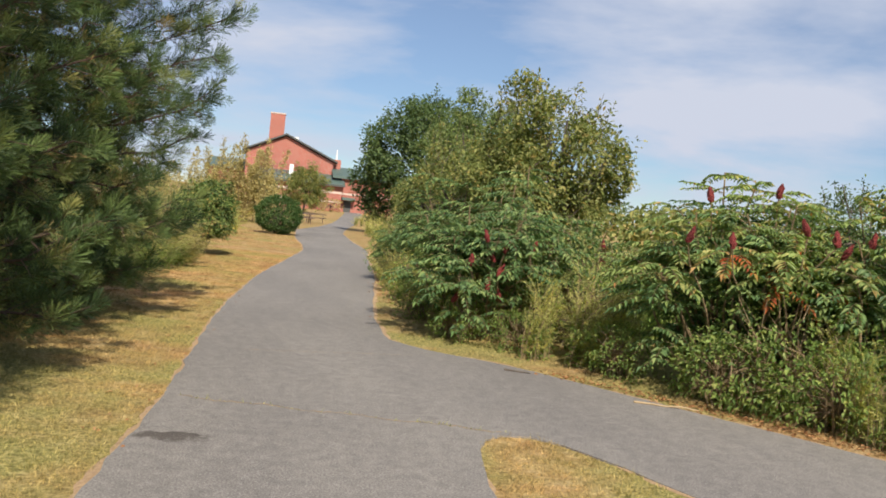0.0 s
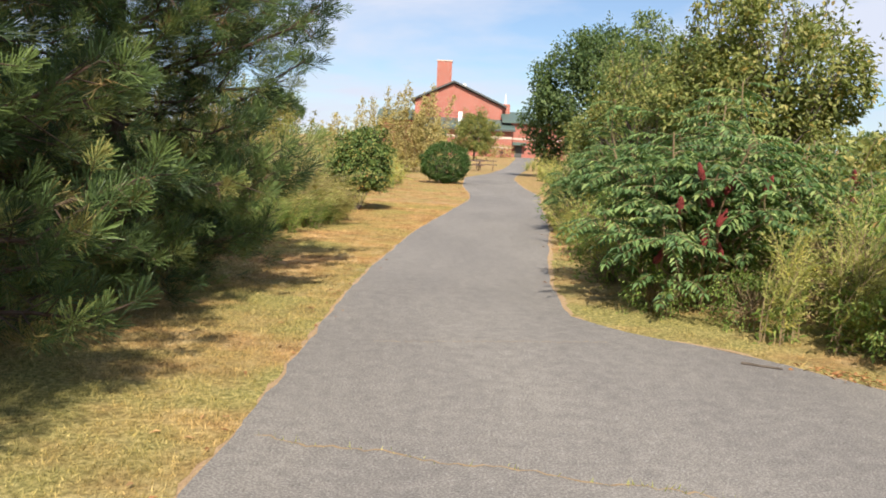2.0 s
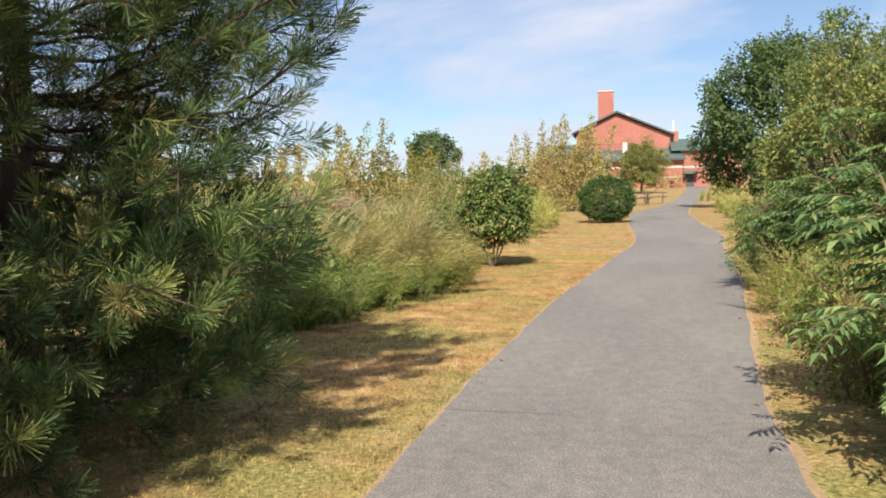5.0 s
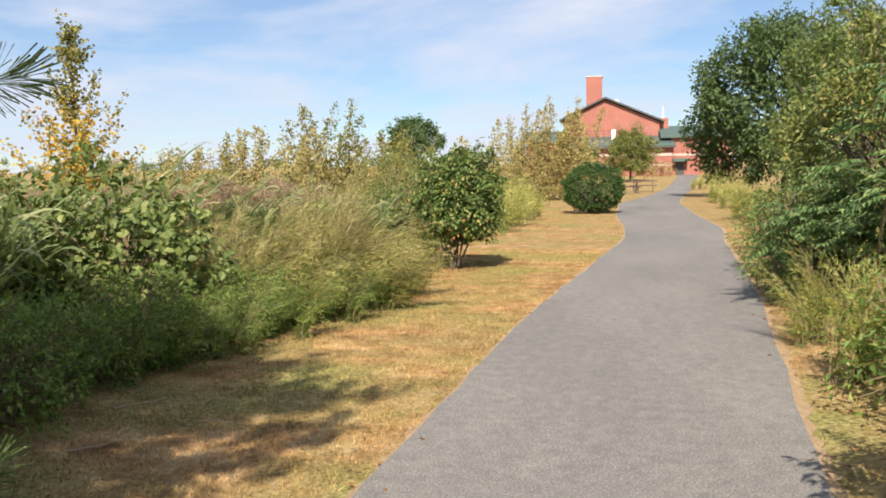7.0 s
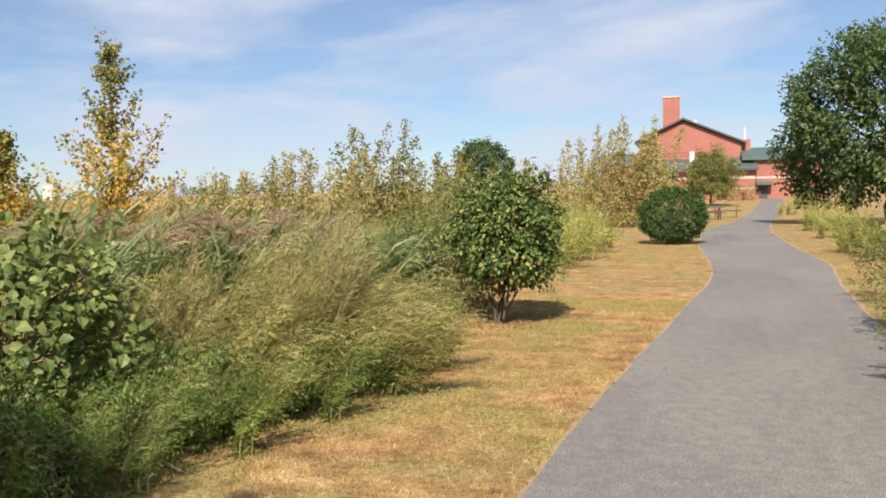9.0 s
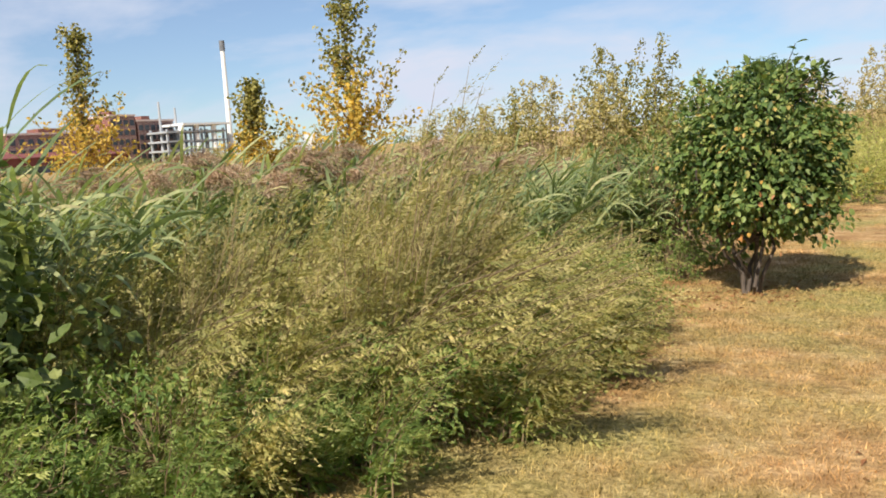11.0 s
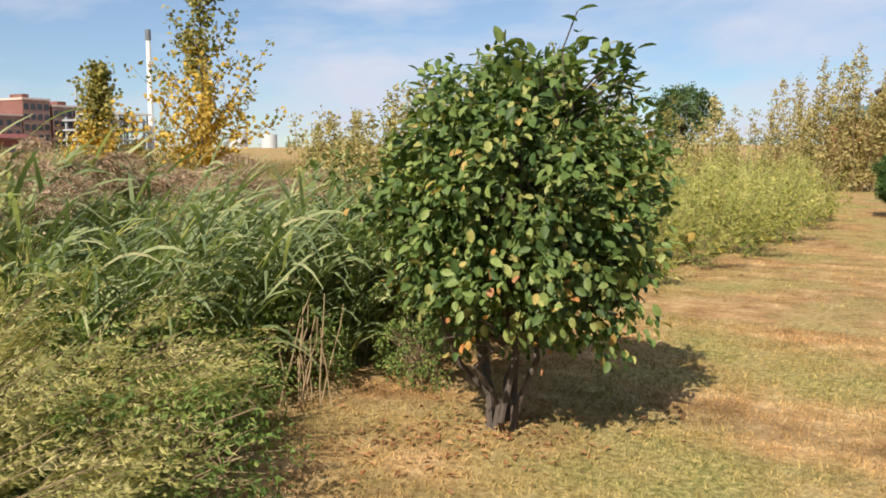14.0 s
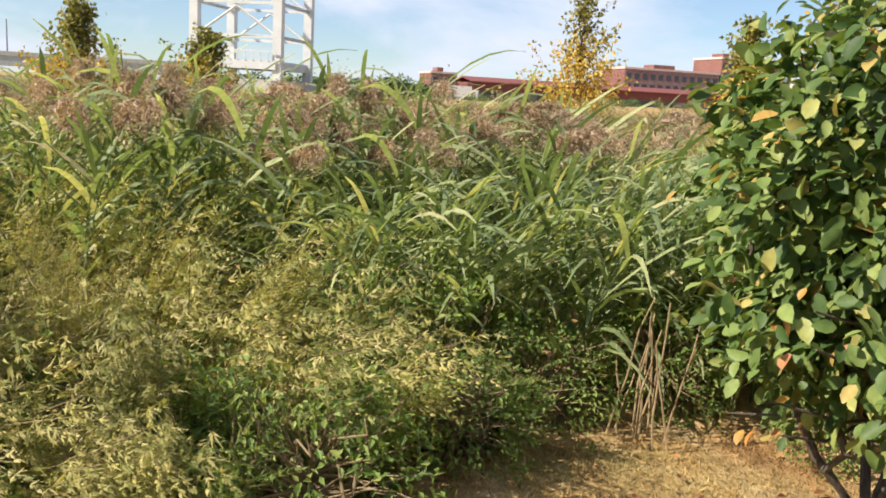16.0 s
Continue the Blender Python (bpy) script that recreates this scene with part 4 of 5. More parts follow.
def sumac(seed, label, stems, radius, height, top_mat, fruits=(), fronds=14, reds=0):
    rng = np.random.default_rng(seed)
    b = new("sumac_shrub")
    b.empty_display_size = 0.2
    tagged(b, label, "sumac", "sumacs along the path")
    tr, lv, tp, rd = Acc(), Acc(), Acc(), Acc()
    tips = []
    for i in range(stems):
        a = i * 2.4 + rng.uniform(-0.3, 0.3)
        r = radius * np.sqrt((i + 0.5) / stems)
        h = height * rng.uniform(0.62, 1.0) * (1.0 - 0.25 * (r / radius) ** 2)
        tip = np.array([r * np.cos(a), r * np.sin(a), h - 0.18])
        tube(tr, bent((0.35 * r * np.cos(a), 0.35 * r * np.sin(a), -0.04), tip, 0, rng, 6, 0.03), 0.020, 0.008, 6)
        tips.append(tip)
        for k in range(fronds):
            fa = k * 2.4 + rng.uniform(-0.3, 0.3)
            lvl = rng.uniform(0.0, 1.0)
            p = tip * (1 - 0.28 * lvl * np.array([0.5, 0.5, 1]))
            d = unit(np.array([np.cos(fa), np.sin(fa), rng.uniform(-0.1, 0.35)]))
            frond(tp if lvl < 0.5 else lv, tr, p, d, rng.uniform(0.38, 0.6), rng.uniform(0.25, 0.6), 9, rng.uniform(0.11, 0.155), rng)
        for k in range(5):
            fa = rng.uniform(0, 6.28)
            p = tip * np.array([0.8, 0.8, rng.uniform(0.25, 0.65)]) + rng.normal(0, 0.08, 3)
            frond(lv, tr, p, unit(np.array([np.cos(fa), np.sin(fa), 0.15])), rng.uniform(0.28, 0.45), 0.55, 8, 0.125, rng)
        if reds and tip[1] < -0.45 * radius:
            for k in range(reds):
                fa = rng.uniform(-2.6, -0.5)
                frond(rd, tr, tip * (1, 1, rng.uniform(0.72, 0.95)), unit(np.array([np.cos(fa), np.sin(fa), 0.1])), rng.uniform(0.30, 0.42), 0.7, 8, 0.12, rng)
    part("foliage", lv, M["sumac"], b)
    if reds:
        part("turning_foliage", rd, M["redleaf"], b, "drooping leaves turned orange and red")
    part("top_foliage", tp, M[top_mat], b)
    for fx, fy, fz in fruits:
        c = Acc()
        q = np.array([fx, fy + 0.16, fz - 0.08])
        tube(tr, bent((q[0] * 0.5, q[1] * 0.6, q[2] * 0.4), q, 0, rng, 5, 0.03), 0.010, 0.007, 5)
        lean = rng.normal(0, 0.05, 2)
        zz = np.linspace(0, 1, 7)
        rr = 0.036 * np.sin(np.pi * (0.2 + 0.76 * zz)) + 0.004
        ang = np.arange(8) * np.pi / 4
        v = np.array([[q[0] + lean[0] * z + r * np.cos(t) * rng.uniform(0.6, 1.3), q[1] + lean[1] * z + r * np.sin(t) * rng.uniform(0.6, 1.3), q[2] + z * 0.17] for z, r in zip(zz, rr) for t in ang])
        c.add(v, [(m * 8 + n, m * 8 + (n + 1) % 8, (m + 1) * 8 + (n + 1) % 8, (m + 1) * 8 + n) for m in range(6) for n in range(8)])
        part("fruit_cone", c, M["fruit"], b, "upright dark red fruit cone")
    part("stem_frame", tr, M["stem"], b, "thin brown stems")
    return b


sum_a = sumac(81, "dense green sumac with a few red fruit cones", 30, 1.25, 2.2, "sumac",
              [(-0.22, -1.12, 1.45), (0.02, -1.1, 1.32), (-0.42, -1.12, 1.12), (-0.12, -1.14, 1.2), (-0.17, -1.15, 0.82), (0.0, -1.18, 0.70), (-0.6, -1.1, 0.62), (0.4, -1.05, 1.36), (-0.05, -1.2, 1.02)], 16)
sum_a.matrix_basis = place(2.2, 11.3)
sum_b = sumac(82, "sun-bleached sumac with drooping leaves and red fruit cones", 34, 1.25, 2.75, "sumactop",
              [(-0.6, -0.55, 2.18), (0.2, -0.5, 2.3), (-1.1, -1.2, 1.72), (-0.72, -1.4, 1.7), (0.0, -1.5, 1.9), (0.33, -1.5, 1.82), (0.4, -1.5, 1.7), (0.8, -1.35, 1.84)], 16, 2)
sum_b.matrix_basis = place(4.55, 8.5)
sum_c = sumac(83, "tall thin sumac rising above the shrubs", 9, 0.7, 3.1, "sumac", (), 10)
sum_c.matrix_basis = place(2.3, 17.4)
for x, y, turn, s in ((3.6, 13.3, 60, 1.0), (5.9, 7.4, 100, 0.98), (7.0, 5.4, 30, 0.9), (2.3, 18.9, 130, 0.85)):
    copy_thing(sum_b if x > 5 else sum_a, place(x, y, turn, s))
copy_thing(sum_c, place(3.3, 14.6, 140, 1.05))
copy_thing(sum_c, place(2.9, 23.2, 250, 0.8))
copy_thing(sum_c, place(-4.75, 23.4, 80, 0.5))


def feather_clump(name, seed, label, category, group, stalks, radius, height, lean, mat, sprays=9, size=0.26, low_mat="weed", loose=0.10, kinds=SPRAYS, tufts=6, splay=0.26):
    """Weed stalks in small tussocks, bent over by the wind, each ending in feathery sprays."""
    rng = np.random.default_rng(seed)
    b = new(name)
    b.empty_display_size = 0.2
    tagged(b, label, category, group)
    st, lv, lo = Acc(), Acc(), Acc()
    lean = np.asarray(lean, float)
    heart = []
    for i in range(tufts):
        a, r = i * 2.4 + rng.uniform(-0.4, 0.4), radius * np.sqrt((i + 0.4) / tufts)
        heart.append((np.array([r * np.cos(a), r * np.sin(a)]), rng.uniform(0.62, 1.0), lean * rng.uniform(0.7, 1.4) + rng.normal(0, loose, 2) + splay * (r / radius) ** 2 * np.array([np.cos(a), np.sin(a)])))
    pp, aa, ll = [], [], []
    for i in range(stalks):
        foot, tall, lx = heart[i % tufts]
        base = np.array([*(foot + rng.normal(0, 0.06, 2)), -0.03])
        h = height * tall * rng.uniform(0.6, 1.0)
        t = np.linspace(0, 1, 5)
        ln = lx + rng.normal(0, loose * 0.55, 2)
        bend = np.linalg.norm(ln)
        line = np.stack([base[0] + ln[0] * h * t ** 2, base[1] + ln[1] * h * t ** 2, base[2] + h * (t - 0.42 * bend * t ** 2)], 1)
        tube(st, line, 0.005, 0.0015, 3)
        tan = unit(np.gradient(line, axis=0))
        for u in np.concatenate([rng.uniform(0.12, 0.6, sprays // 2), np.linspace(0.5, 1.0, sprays - sprays // 2)]):
            q = np.array([np.interp(u, t, line[:, j]) for j in range(3)])
            tg = np.array([np.interp(u, t, tan[:, j]) for j in range(3)])
            pp.append(q)
            aa.append(unit(tg * (0.7 + 0.5 * u) + rng.normal(0, 0.34, 3) + (1.2 * ln[0], 1.2 * ln[1], -0.12)))
            ll.append(size * rng.uniform(0.7, 1.2) * (1.35 - 0.6 * u))
        m = 10
        u = rng.uniform(0.04, 0.5, m)
        q = np.array([np.interp(u, t, line[:, j]) for j in range(3)]).T
        al = rng.normal(0, 1, (m, 3)) * (1, 1, 0.4) + (0, 0, -0.1)
        scatter(lo, LEAF2, q, al, rng.normal(0, 0.4, (m, 3)) + (0, 0, 1), rng.uniform(0.06, 0.12, m), 0.026)
    n = len(pp)
    ll = np.array(ll)
    scatter_mixed(lv, kinds, pp, aa, rng.normal(0, 0.45, (n, 3)) + (0, -0.3, 1), ll, ll * rng.uniform(0.8, 1.15, n), rng)
    part("stalk_tangle", st, M["stem"], b)
    part("plume_mass", lv, M[mat], b, kind="stuff")
    part("lower_foliage", lo, M[low_mat], b)
    return b


gold = feather_clump("goldenrod_clump", 91, "pale yellow-green goldenrod clump beside the path", "goldenrod", "goldenrod clumps", 64, 0.55, 1.6, (0.12, 0.02), "gold", 13, 0.22, "weed", 0.18)
gold.matrix_basis = place(2.95, 9.55)
gold_far = feather_clump("goldenrod_clump", 94, "pale yellow-green goldenrod clump at the edge of the lawn", "goldenrod", "goldenrod clumps", 44, 0.62, 1.5, (0.12, 0.05), "gold", 6, 0.42, "weed", 0.16, SPRAYS_FAR)
gold_far.matrix_basis = place(-4.4, 31.2)
for x, y, turn, s in ((3.4, 9.5, 90, 0.95), (2.75, 12.8, 20, 0.9), (4.8, 6.5, 80, 0.75), (5.5, 5.5, 130, 0.9), (5.1, 7.1, 40, 0.9), (1.7, 15.4, 0, 0.9), (2.2, 16.2, 70, 0.95), (1.5, 16.7, 150, 0.7), (1.75, 13.7, 30, 0.72), (2.15, 14.5, 100, 0.88), (1.65, 12.9, 200, 0.58), (2.2, 13.2, 260, 0.8), (2.65, 14.4, 140, 1.0), (2.6, 15.3, 320, 1.0), (-4.9, 26.4, 150, 0.85)):
    copy_thing(gold, place(x, y, turn, s))
for x, y, turn, s in ((2.9, 33.2, 10, 0.85), (3.4, 34.6, 80, 0.9), (2.8, 36.2, 160, 0.9), (4.0, 36.0, 200, 0.85), (3.2, 38.4, 240, 0.8), (4.1, 32.6, 300, 0.85), (2.9, 44, 30, 1.0), (2.8, 50, 60, 1.0), (5.2, 88, 90, 1.7), (3.1, 75, 20, 0.9),
                      (-4.3, 33.0, 70, 1.0), (-4.7, 34.6, 140, 1.05), (-4.5, 36.4, 10, 1.05), (-4.4, 38.2, 200, 1.05), (-4.9, 40.0, 250, 1.1), (-5.6, 32.2, 300, 1.1), (-5.9, 34.5, 50, 1.15),
                      (-5.8, 37.0, 110, 1.15), (-4.6, 29.4, 20, 0.85), (-4.5, 27.8, 310, 0.8), (-5.6, 29.6, 90, 1.0), (-6.2, 39.5, 190, 1.2)):
    copy_thing(gold_far, place(x, y, turn, s))

mug = feather_clump("mugwort_clump", 92, "wind-bent pale mugwort clump spilling over the lawn", "mugwort", "mugwort clumps", 84, 0.66, 1.85, (0.38, 0.10), "mug", 12, 0.24)
mug.matrix_basis = place(-4.0, 18.0, 0, 0.95)
mug2 = feather_clump("mugwort_clump", 93, "low wind-flattened mugwort clump at the edge of the lawn", "mugwort", "mugwort clumps", 72, 0.60, 1.35, (0.55, 0.10), "mug", 12, 0.25)
mug2.matrix_basis = place(-3.6, 18.5)
mug_dry = feather_clump("mugwort_clump", 96, "tall tan mugwort clump gone dry at the tips", "mugwort", "mugwort clumps", 66, 0.48, 2.05, (0.17, 0.05), "mugdry", 15, 0.24, "weed", 0.06, splay=0.10)
mug_dry.matrix_basis = place(-4.25, 18.85, 0, 1.06)
mug_green = feather_clump("mugwort_clump", 97, "fresh green low mugwort sprays at the lawn edge", "mugwort", "mugwort clumps", 64, 0.58, 0.95, (0.42, 0.10), "muggreen", 9, 0.23)
mug_green.matrix_basis = place(-3.95, 16.7)
copy_thing(mug_dry, place(-5.35, 18.0, 30, 0.78))
copy_thing(mug_dry, place(-4.75, 18.6, 15, 0.88))
copy_thing(mug_dry, place(-3.95, 18.3, -10, 0.92))
copy_thing(mug_dry, place(-4.9, 19.6, 10, 0.62))
for x, y, turn, s in ((-4.5, 16.1, 15, 1.05), (-5.0, 15.5, -20, 1.0), (-3.75, 17.5, 10, 0.9), (-4.1, 15.5, 40, 0.8), (-4.5, 21.0, 5, 0.9), (-3.95, 20.3, 20, 0.75), (-4.55, 14.5, 20, 0.85), (-4.25, 15.2, -10, 0.75), (-4.9, 14.7, 30, 0.95)):
    copy_thing(mug_green, place(x, y, turn, s))
mug_far = feather_clump("mugwort_clump", 95, "pale mugwort clump among the reeds", "mugwort", "mugwort clumps", 58, 0.75, 1.5, (0.30, 0.12), "mug", 8, 0.34, "weed", 0.10, SPRAYS_FAR)
mug_far.matrix_basis = place(-6.4, 17.2)
for x, y, turn, s in ((-4.8, 17.2, 5, 0.85), (-5.5, 20.1, 10, 0.7), (-5.2, 24.8, 10, 0.75)):
    copy_thing(mug, place(x, y, turn, s))
for x, y, turn, s in ((-6.3, 18.9, 15, 1.0), (-7.2, 18.1, 10, 1.05), (-7.0, 20.0, 25, 0.85), (-8.2, 19.2, -10, 1.0), (-8.1, 17.2, 12, 1.1), (-6.2, 25.9, -10, 0.95), (-7.4, 24.6, 0, 0.9),
                      (-8.6, 22.2, 5, 0.95), (-5.6, 27.4, 15, 1.0), (-7.2, 28.2, 0, 1.1), (-9.0, 25.6, 10, 1.05), (-9.6, 20.6, 0, 1.05)):
    copy_thing(mug_far, place(x, y, turn, s))
for x, y, turn, s in ((-3.7, 19.4, 15, 0.9), (-4.2, 17.4, -10, 0.95), (-4.4, 20.4, 5, 1.0), (-4.7, 19.9, 0, 1.0)):
    copy_thing(mug2, place(x, y, turn, s))


def vine_heap(x, y, seed, label, radii, clusters, mat="vine", leaf=0.11, size=1.0, category="vine", name="vine_heap"):
    rng = np.random.default_rng(seed)
    b = thing(name, x, y, label, category, size=size)
    tr, lv = Acc(), Acc()
    for i in range(10):
        a = i * 0.63
        tube(tr, bent((0.2 * np.cos(a), 0.2 * np.sin(a), -0.03), (radii[0] * 0.7 * np.cos(a), radii[1] * 0.7 * np.sin(a), radii[2] * 0.9), 0.15, rng, 6, 0.06), 0.014, 0.004, 5)
    crown(lv, tr, rng, (0, 0, radii[2] * 0.42), (radii[0], radii[1], radii[2] * 0.66), clusters, 12, leaf, leaf * 0.8 if leaf > 0.09 else leaf * 0.5, 0.10, (0, 0, 0.2), LEAF4 if leaf > 0.09 else LEAF2, 0.3, 0.55, 0.5, -0.75)
    part("stem_frame", tr, M["stem"], b)
    part("foliage", lv, M[mat], b)
    return b


vine_heap(-5.2, 16.2, 101, "heap of broad-leaved wild vine over dead scrub", (1.15, 0.9, 1.65), 340, "vine", 0.092)
vine_heap(-6.6, 15.4, 102, "heap of broad-leaved wild vine over dead scrub", (1.2, 1.0, 1.75), 340, "vine", 0.092)
vine_heap(-4.55, 23.5, 103, "dark green leafy shrub behind the round one", (0.95, 0.8, 1.5), 220, "vine", 0.088, 1.0, "shrub", "shrub")
vine_heap(1.85, 19.9, 104, "leafy green shrub leaning over the path edge", (0.75, 1.3, 1.5), 260, "midleaf", 0.065, 1.0, "shrub", "shrub")
vine_heap(1.9, 22.0, 105, "leafy green shrub leaning over the path edge", (0.7, 0.9, 1.25), 200, "weed", 0.07, 1.0, "shrub", "shrub")
vine_heap(2.2, 25.2, 106, "low green shrub beside the path", (0.8, 1.4, 1.2), 220, "olive", 0.07, 1.0, "shrub", "shrub")
vine_heap(1.75, 14.6, 107, "leafy weeds at the edge of the path", (0.6, 0.8, 1.0), 160, "weed", 0.075, 1.0, "shrub", "shrub")
low_weeds = vine_heap(3.5, 10.9, 108, "leafy weeds under the sumacs", (1.0, 0.8, 1.2), 170, "weed", 0.08, 1.0, "shrub", "shrub")
vine_heap(4.6, 7.3, 109, "leafy weeds under the sumacs", (0.9, 0.8, 1.3), 190, "weed", 0.08, 1.0, "shrub", "shrub")
vine_heap(6.0, 6.2, 110, "leafy weeds under the sumacs", (1.0, 0.9, 1.4), 200, "weed", 0.08, 1.0, "shrub", "shrub")
for x, y, turn, s in ((2.45, 10.1, 0, 0.45), (3.35, 8.75, 50, 0.55), (4.0, 7.45, 100, 0.66), (4.75, 6.6, 150, 0.7), (5.5, 5.6, 200, 0.74), (1.75, 10.7, 250, 0.5), (1.45, 12.6, 300, 0.5), (6.3, 4.6, 20, 0.75), (-3.6, 18.0, 0, 0.5), (-4.0, 16.8, 70, 0.55), (-3.75, 20.6, 20, 0.5), (-4.75, 21.2, 120, 0.6), (-4.65, 21.7, 60, 0.42), (-4.3, 21.25, 20, 0.38), (-4.1, 22.9, 100, 0.36), (-4.2, 13.3, 30, 0.6), (-4.4, 13.9, 80, 0.65), (-4.6, 13.2, 10, 0.8), (-4.05, 15.2, 10, 0.45), (-4.2, 14.5, 90, 0.5), (-4.0, 16.1, 200, 0.45), (-4.4, 15.1, 300, 0.7), (-4.7, 14.1, 140, 0.6), (-4.75, 22.4, 160, 0.45), (-3.5, 19.2, 200, 0.45)):
    copy_thing(low_weeds, place(x, y, turn, s))
vine_heap(7.4, 7.6, 111, "dense green shrub behind the sumacs", (1.3, 1.3, 2.1), 260, "darkleaf", 0.08, 1.0, "shrub", "shrub")
vine_heap(4.2, 28.5, 112, "green shrub below the trees", (1.5, 2.2, 2.2), 280, "midleaf", 0.10, 1.0, "shrub", "shrub")
vine_heap(3.4, 12.0, 113, "leafy weeds filling the bank behind the sumacs", (1.2, 1.4, 1.7), 240, "olive", 0.08, 1.0, "shrub", "shrub")
vine_heap(-4.35, 13.0, 114, "low feathery weeds under the pine", (0.7, 0.7, 0.6), 110, "weed", 0.06, 1.0, "weeds", "weed_clump")
vine_heap(-6.0, 30.5, 115, "yellow-green leafy scrub behind the lawn", (1.2, 1.6, 2.0), 240, "vine", 0.08, 1.0, "shrub", "shrub")
vine_heap(-7.6, 33.5, 116, "yellow-green leafy scrub behind the lawn", (1.6, 1.6, 2.2), 240, "olive", 0.09, 1.0, "shrub", "shrub")


def reed_clump(seed, label, stems, radius, height, plumes):
    rng = np.random.default_rng(seed)
    b = new("reed_clump")
    b.empty_display_size = 0.2
    tagged(b, label, "reeds", "reed clumps")
    st, lv, pl = Acc(), Acc(), Acc()
    for i in range(stems):
        a, r = rng.uniform(0, 6.28), radius * np.sqrt(rng.uniform(0, 1))
        base = np.array([r * np.cos(a), r * np.sin(a), -0.03])
        h = height * (rng.uniform(1.0, 1.2) if i < plumes else rng.uniform(0.7, 1.0))
        lean = np.array([0.26, 0.08]) + rng.normal(0, 0.08, 2)
        t = np.linspace(0, 1, 6)
        line = np.stack([base[0] + lean[0] * h * t ** 2, base[1] + lean[1] * h * t ** 2, base[2] + h * (t - 0.06 * t ** 2)], 1)
        tube(st, line, 0.006, 0.003, 4)
        for u in np.linspace(0.2, 0.98, 11):
            q = np.array([np.interp(u, t, line[:, j]) for j in range(3)])
            fa = rng.normal(0.3, 1.05)
            d = np.array([np.cos(fa), np.sin(fa), 0])
            side = np.array([-d[1], d[0], rng.normal(0, 0.45)])
            ln = rng.uniform(0.34, 0.62)
            w = np.linspace(0, 1, 6)
            mid = q + d * ln * w[:, None] * 0.85 + np.outer(ln * (1.05 * w - rng.uniform(0.25, 1.1) * w ** 2), (0, 0, 1))
            wd = 0.0115 * np.sin(np.pi * np.clip(0.18 + 0.82 * w, 0, 1)) + 0.001
            v = np.concatenate([mid - side * wd[:, None], mid + side * wd[:, None] + (0, 0, 0.004)])
            lv.add(v, [(k, k + 1, 7 + k, 6 + k) for k in range(5)])
        if i < plumes:
            # one-sided drooping seed head: strands hanging from an arched rib
            top, m = line[-1], 26
            w = np.linspace(0.02, 1, m)
            p = top + np.stack([0.28 * w ** 1.3, 0.07 * w, 0.26 * w - 0.22 * w ** 2.2 - 0.03], 1)
            tube(pl, p[::5], 0.004, 0.002, 3)
            strands = np.repeat(p, 6, 0) + rng.normal(0, 0.012, (m * 6, 3))
            ang = rng.normal(0, 0.42, (m * 6, 3)) + (0.75, 0.15, -0.45)
            ls = rng.uniform(0.09, 0.17, m * 6) * (1.15 - 0.6 * np.repeat(w, 6))
            scatter_mixed(pl, STRANDS, strands, ang, rng.normal(0, 1, (m * 6, 3)) + (0, 0, 0.5), ls, ls * 0.75, rng)
    part("stalk_tangle", st, M["reed"], b)
    part("foliage", lv, M["reed"], b)
    if plumes:
        part("plume_mass", pl, M["plume"], b, "pinkish brown feathery seed heads", kind="stuff")
    return b


reed_a = reed_clump(121, "green reeds bent by the wind with long blades", 38, 0.58, 1.18, 0)
reed_a.matrix_basis = place(-5.25, 22.1)
reed_b = reed_clump(122, "green reeds with pinkish brown seed heads", 28, 0.6, 1.12, 12)
reed_b.matrix_basis = place(-6.2, 20.9)
for x, y, turn, s in ((-5.2, 23.2, 60, 1.0), (-4.95, 22.75, 10, 0.8), (-5.6, 22.9, 30, 1.0), (-5.3, 21.2, -20, 0.9), (-6.0, 16.8, 10, 1.2), (-7.0, 16.4, 40, 1.3), (-5.9, 24.3, 0, 1.0), (-6.2, 14.8, 0, 1.2), (-6.9, 18.0, 20, 1.15)):
    copy_thing(reed_a, place(x, y, turn, s))
for x, y, turn, s in ((-6.4, 22.2, 20, 1.12), (-7.0, 21.2, -10, 1.2), (-7.2, 22.8, 10, 1.05), (-7.8, 21.8, 0, 1.08), (-6.3, 19.9, 15, 1.15), (-7.3, 19.6, -5, 1.2), (-8.3, 20.7, 10, 1.08), (-8.4, 23.4, 5, 1.05), (-6.7, 23.9, 25, 0.95),
                      (-9.4, 22.0, 0, 1.1), (-7.9, 25.0, 15, 1.0), (-9.2, 18.4, -10, 1.1), (-10.2, 20.2, 20, 1.15)):
    copy_thing(reed_b, place(x, y, turn, s))


reed_tall = reed_clump(123, "few tall reed stalks with drooping blades above the vines", 4, 0.22, 2.25, 0)
reed_tall.matrix_basis = place(-5.75, 16.75)


def canes(x, y):
    rng = np.random.default_rng(131)
    b = thing("dead_canes", x, y, "bundle of pale dry reed canes standing at the lawn edge", "canes")
    for i in range(13):
        a = Acc()
        bx, by = rng.normal(0, 0.07, 2)
        tube(a, bent((bx, by, -0.02), (bx + rng.normal(0.06, 0.06), by + rng.normal(0, 0.05), rng.uniform(0.3, 0.72)), 0, rng, 5, 0.02), 0.005, 0.003, 5)
        part("cane", a, M["cane"], b)


canes(-4.42, 22.1)


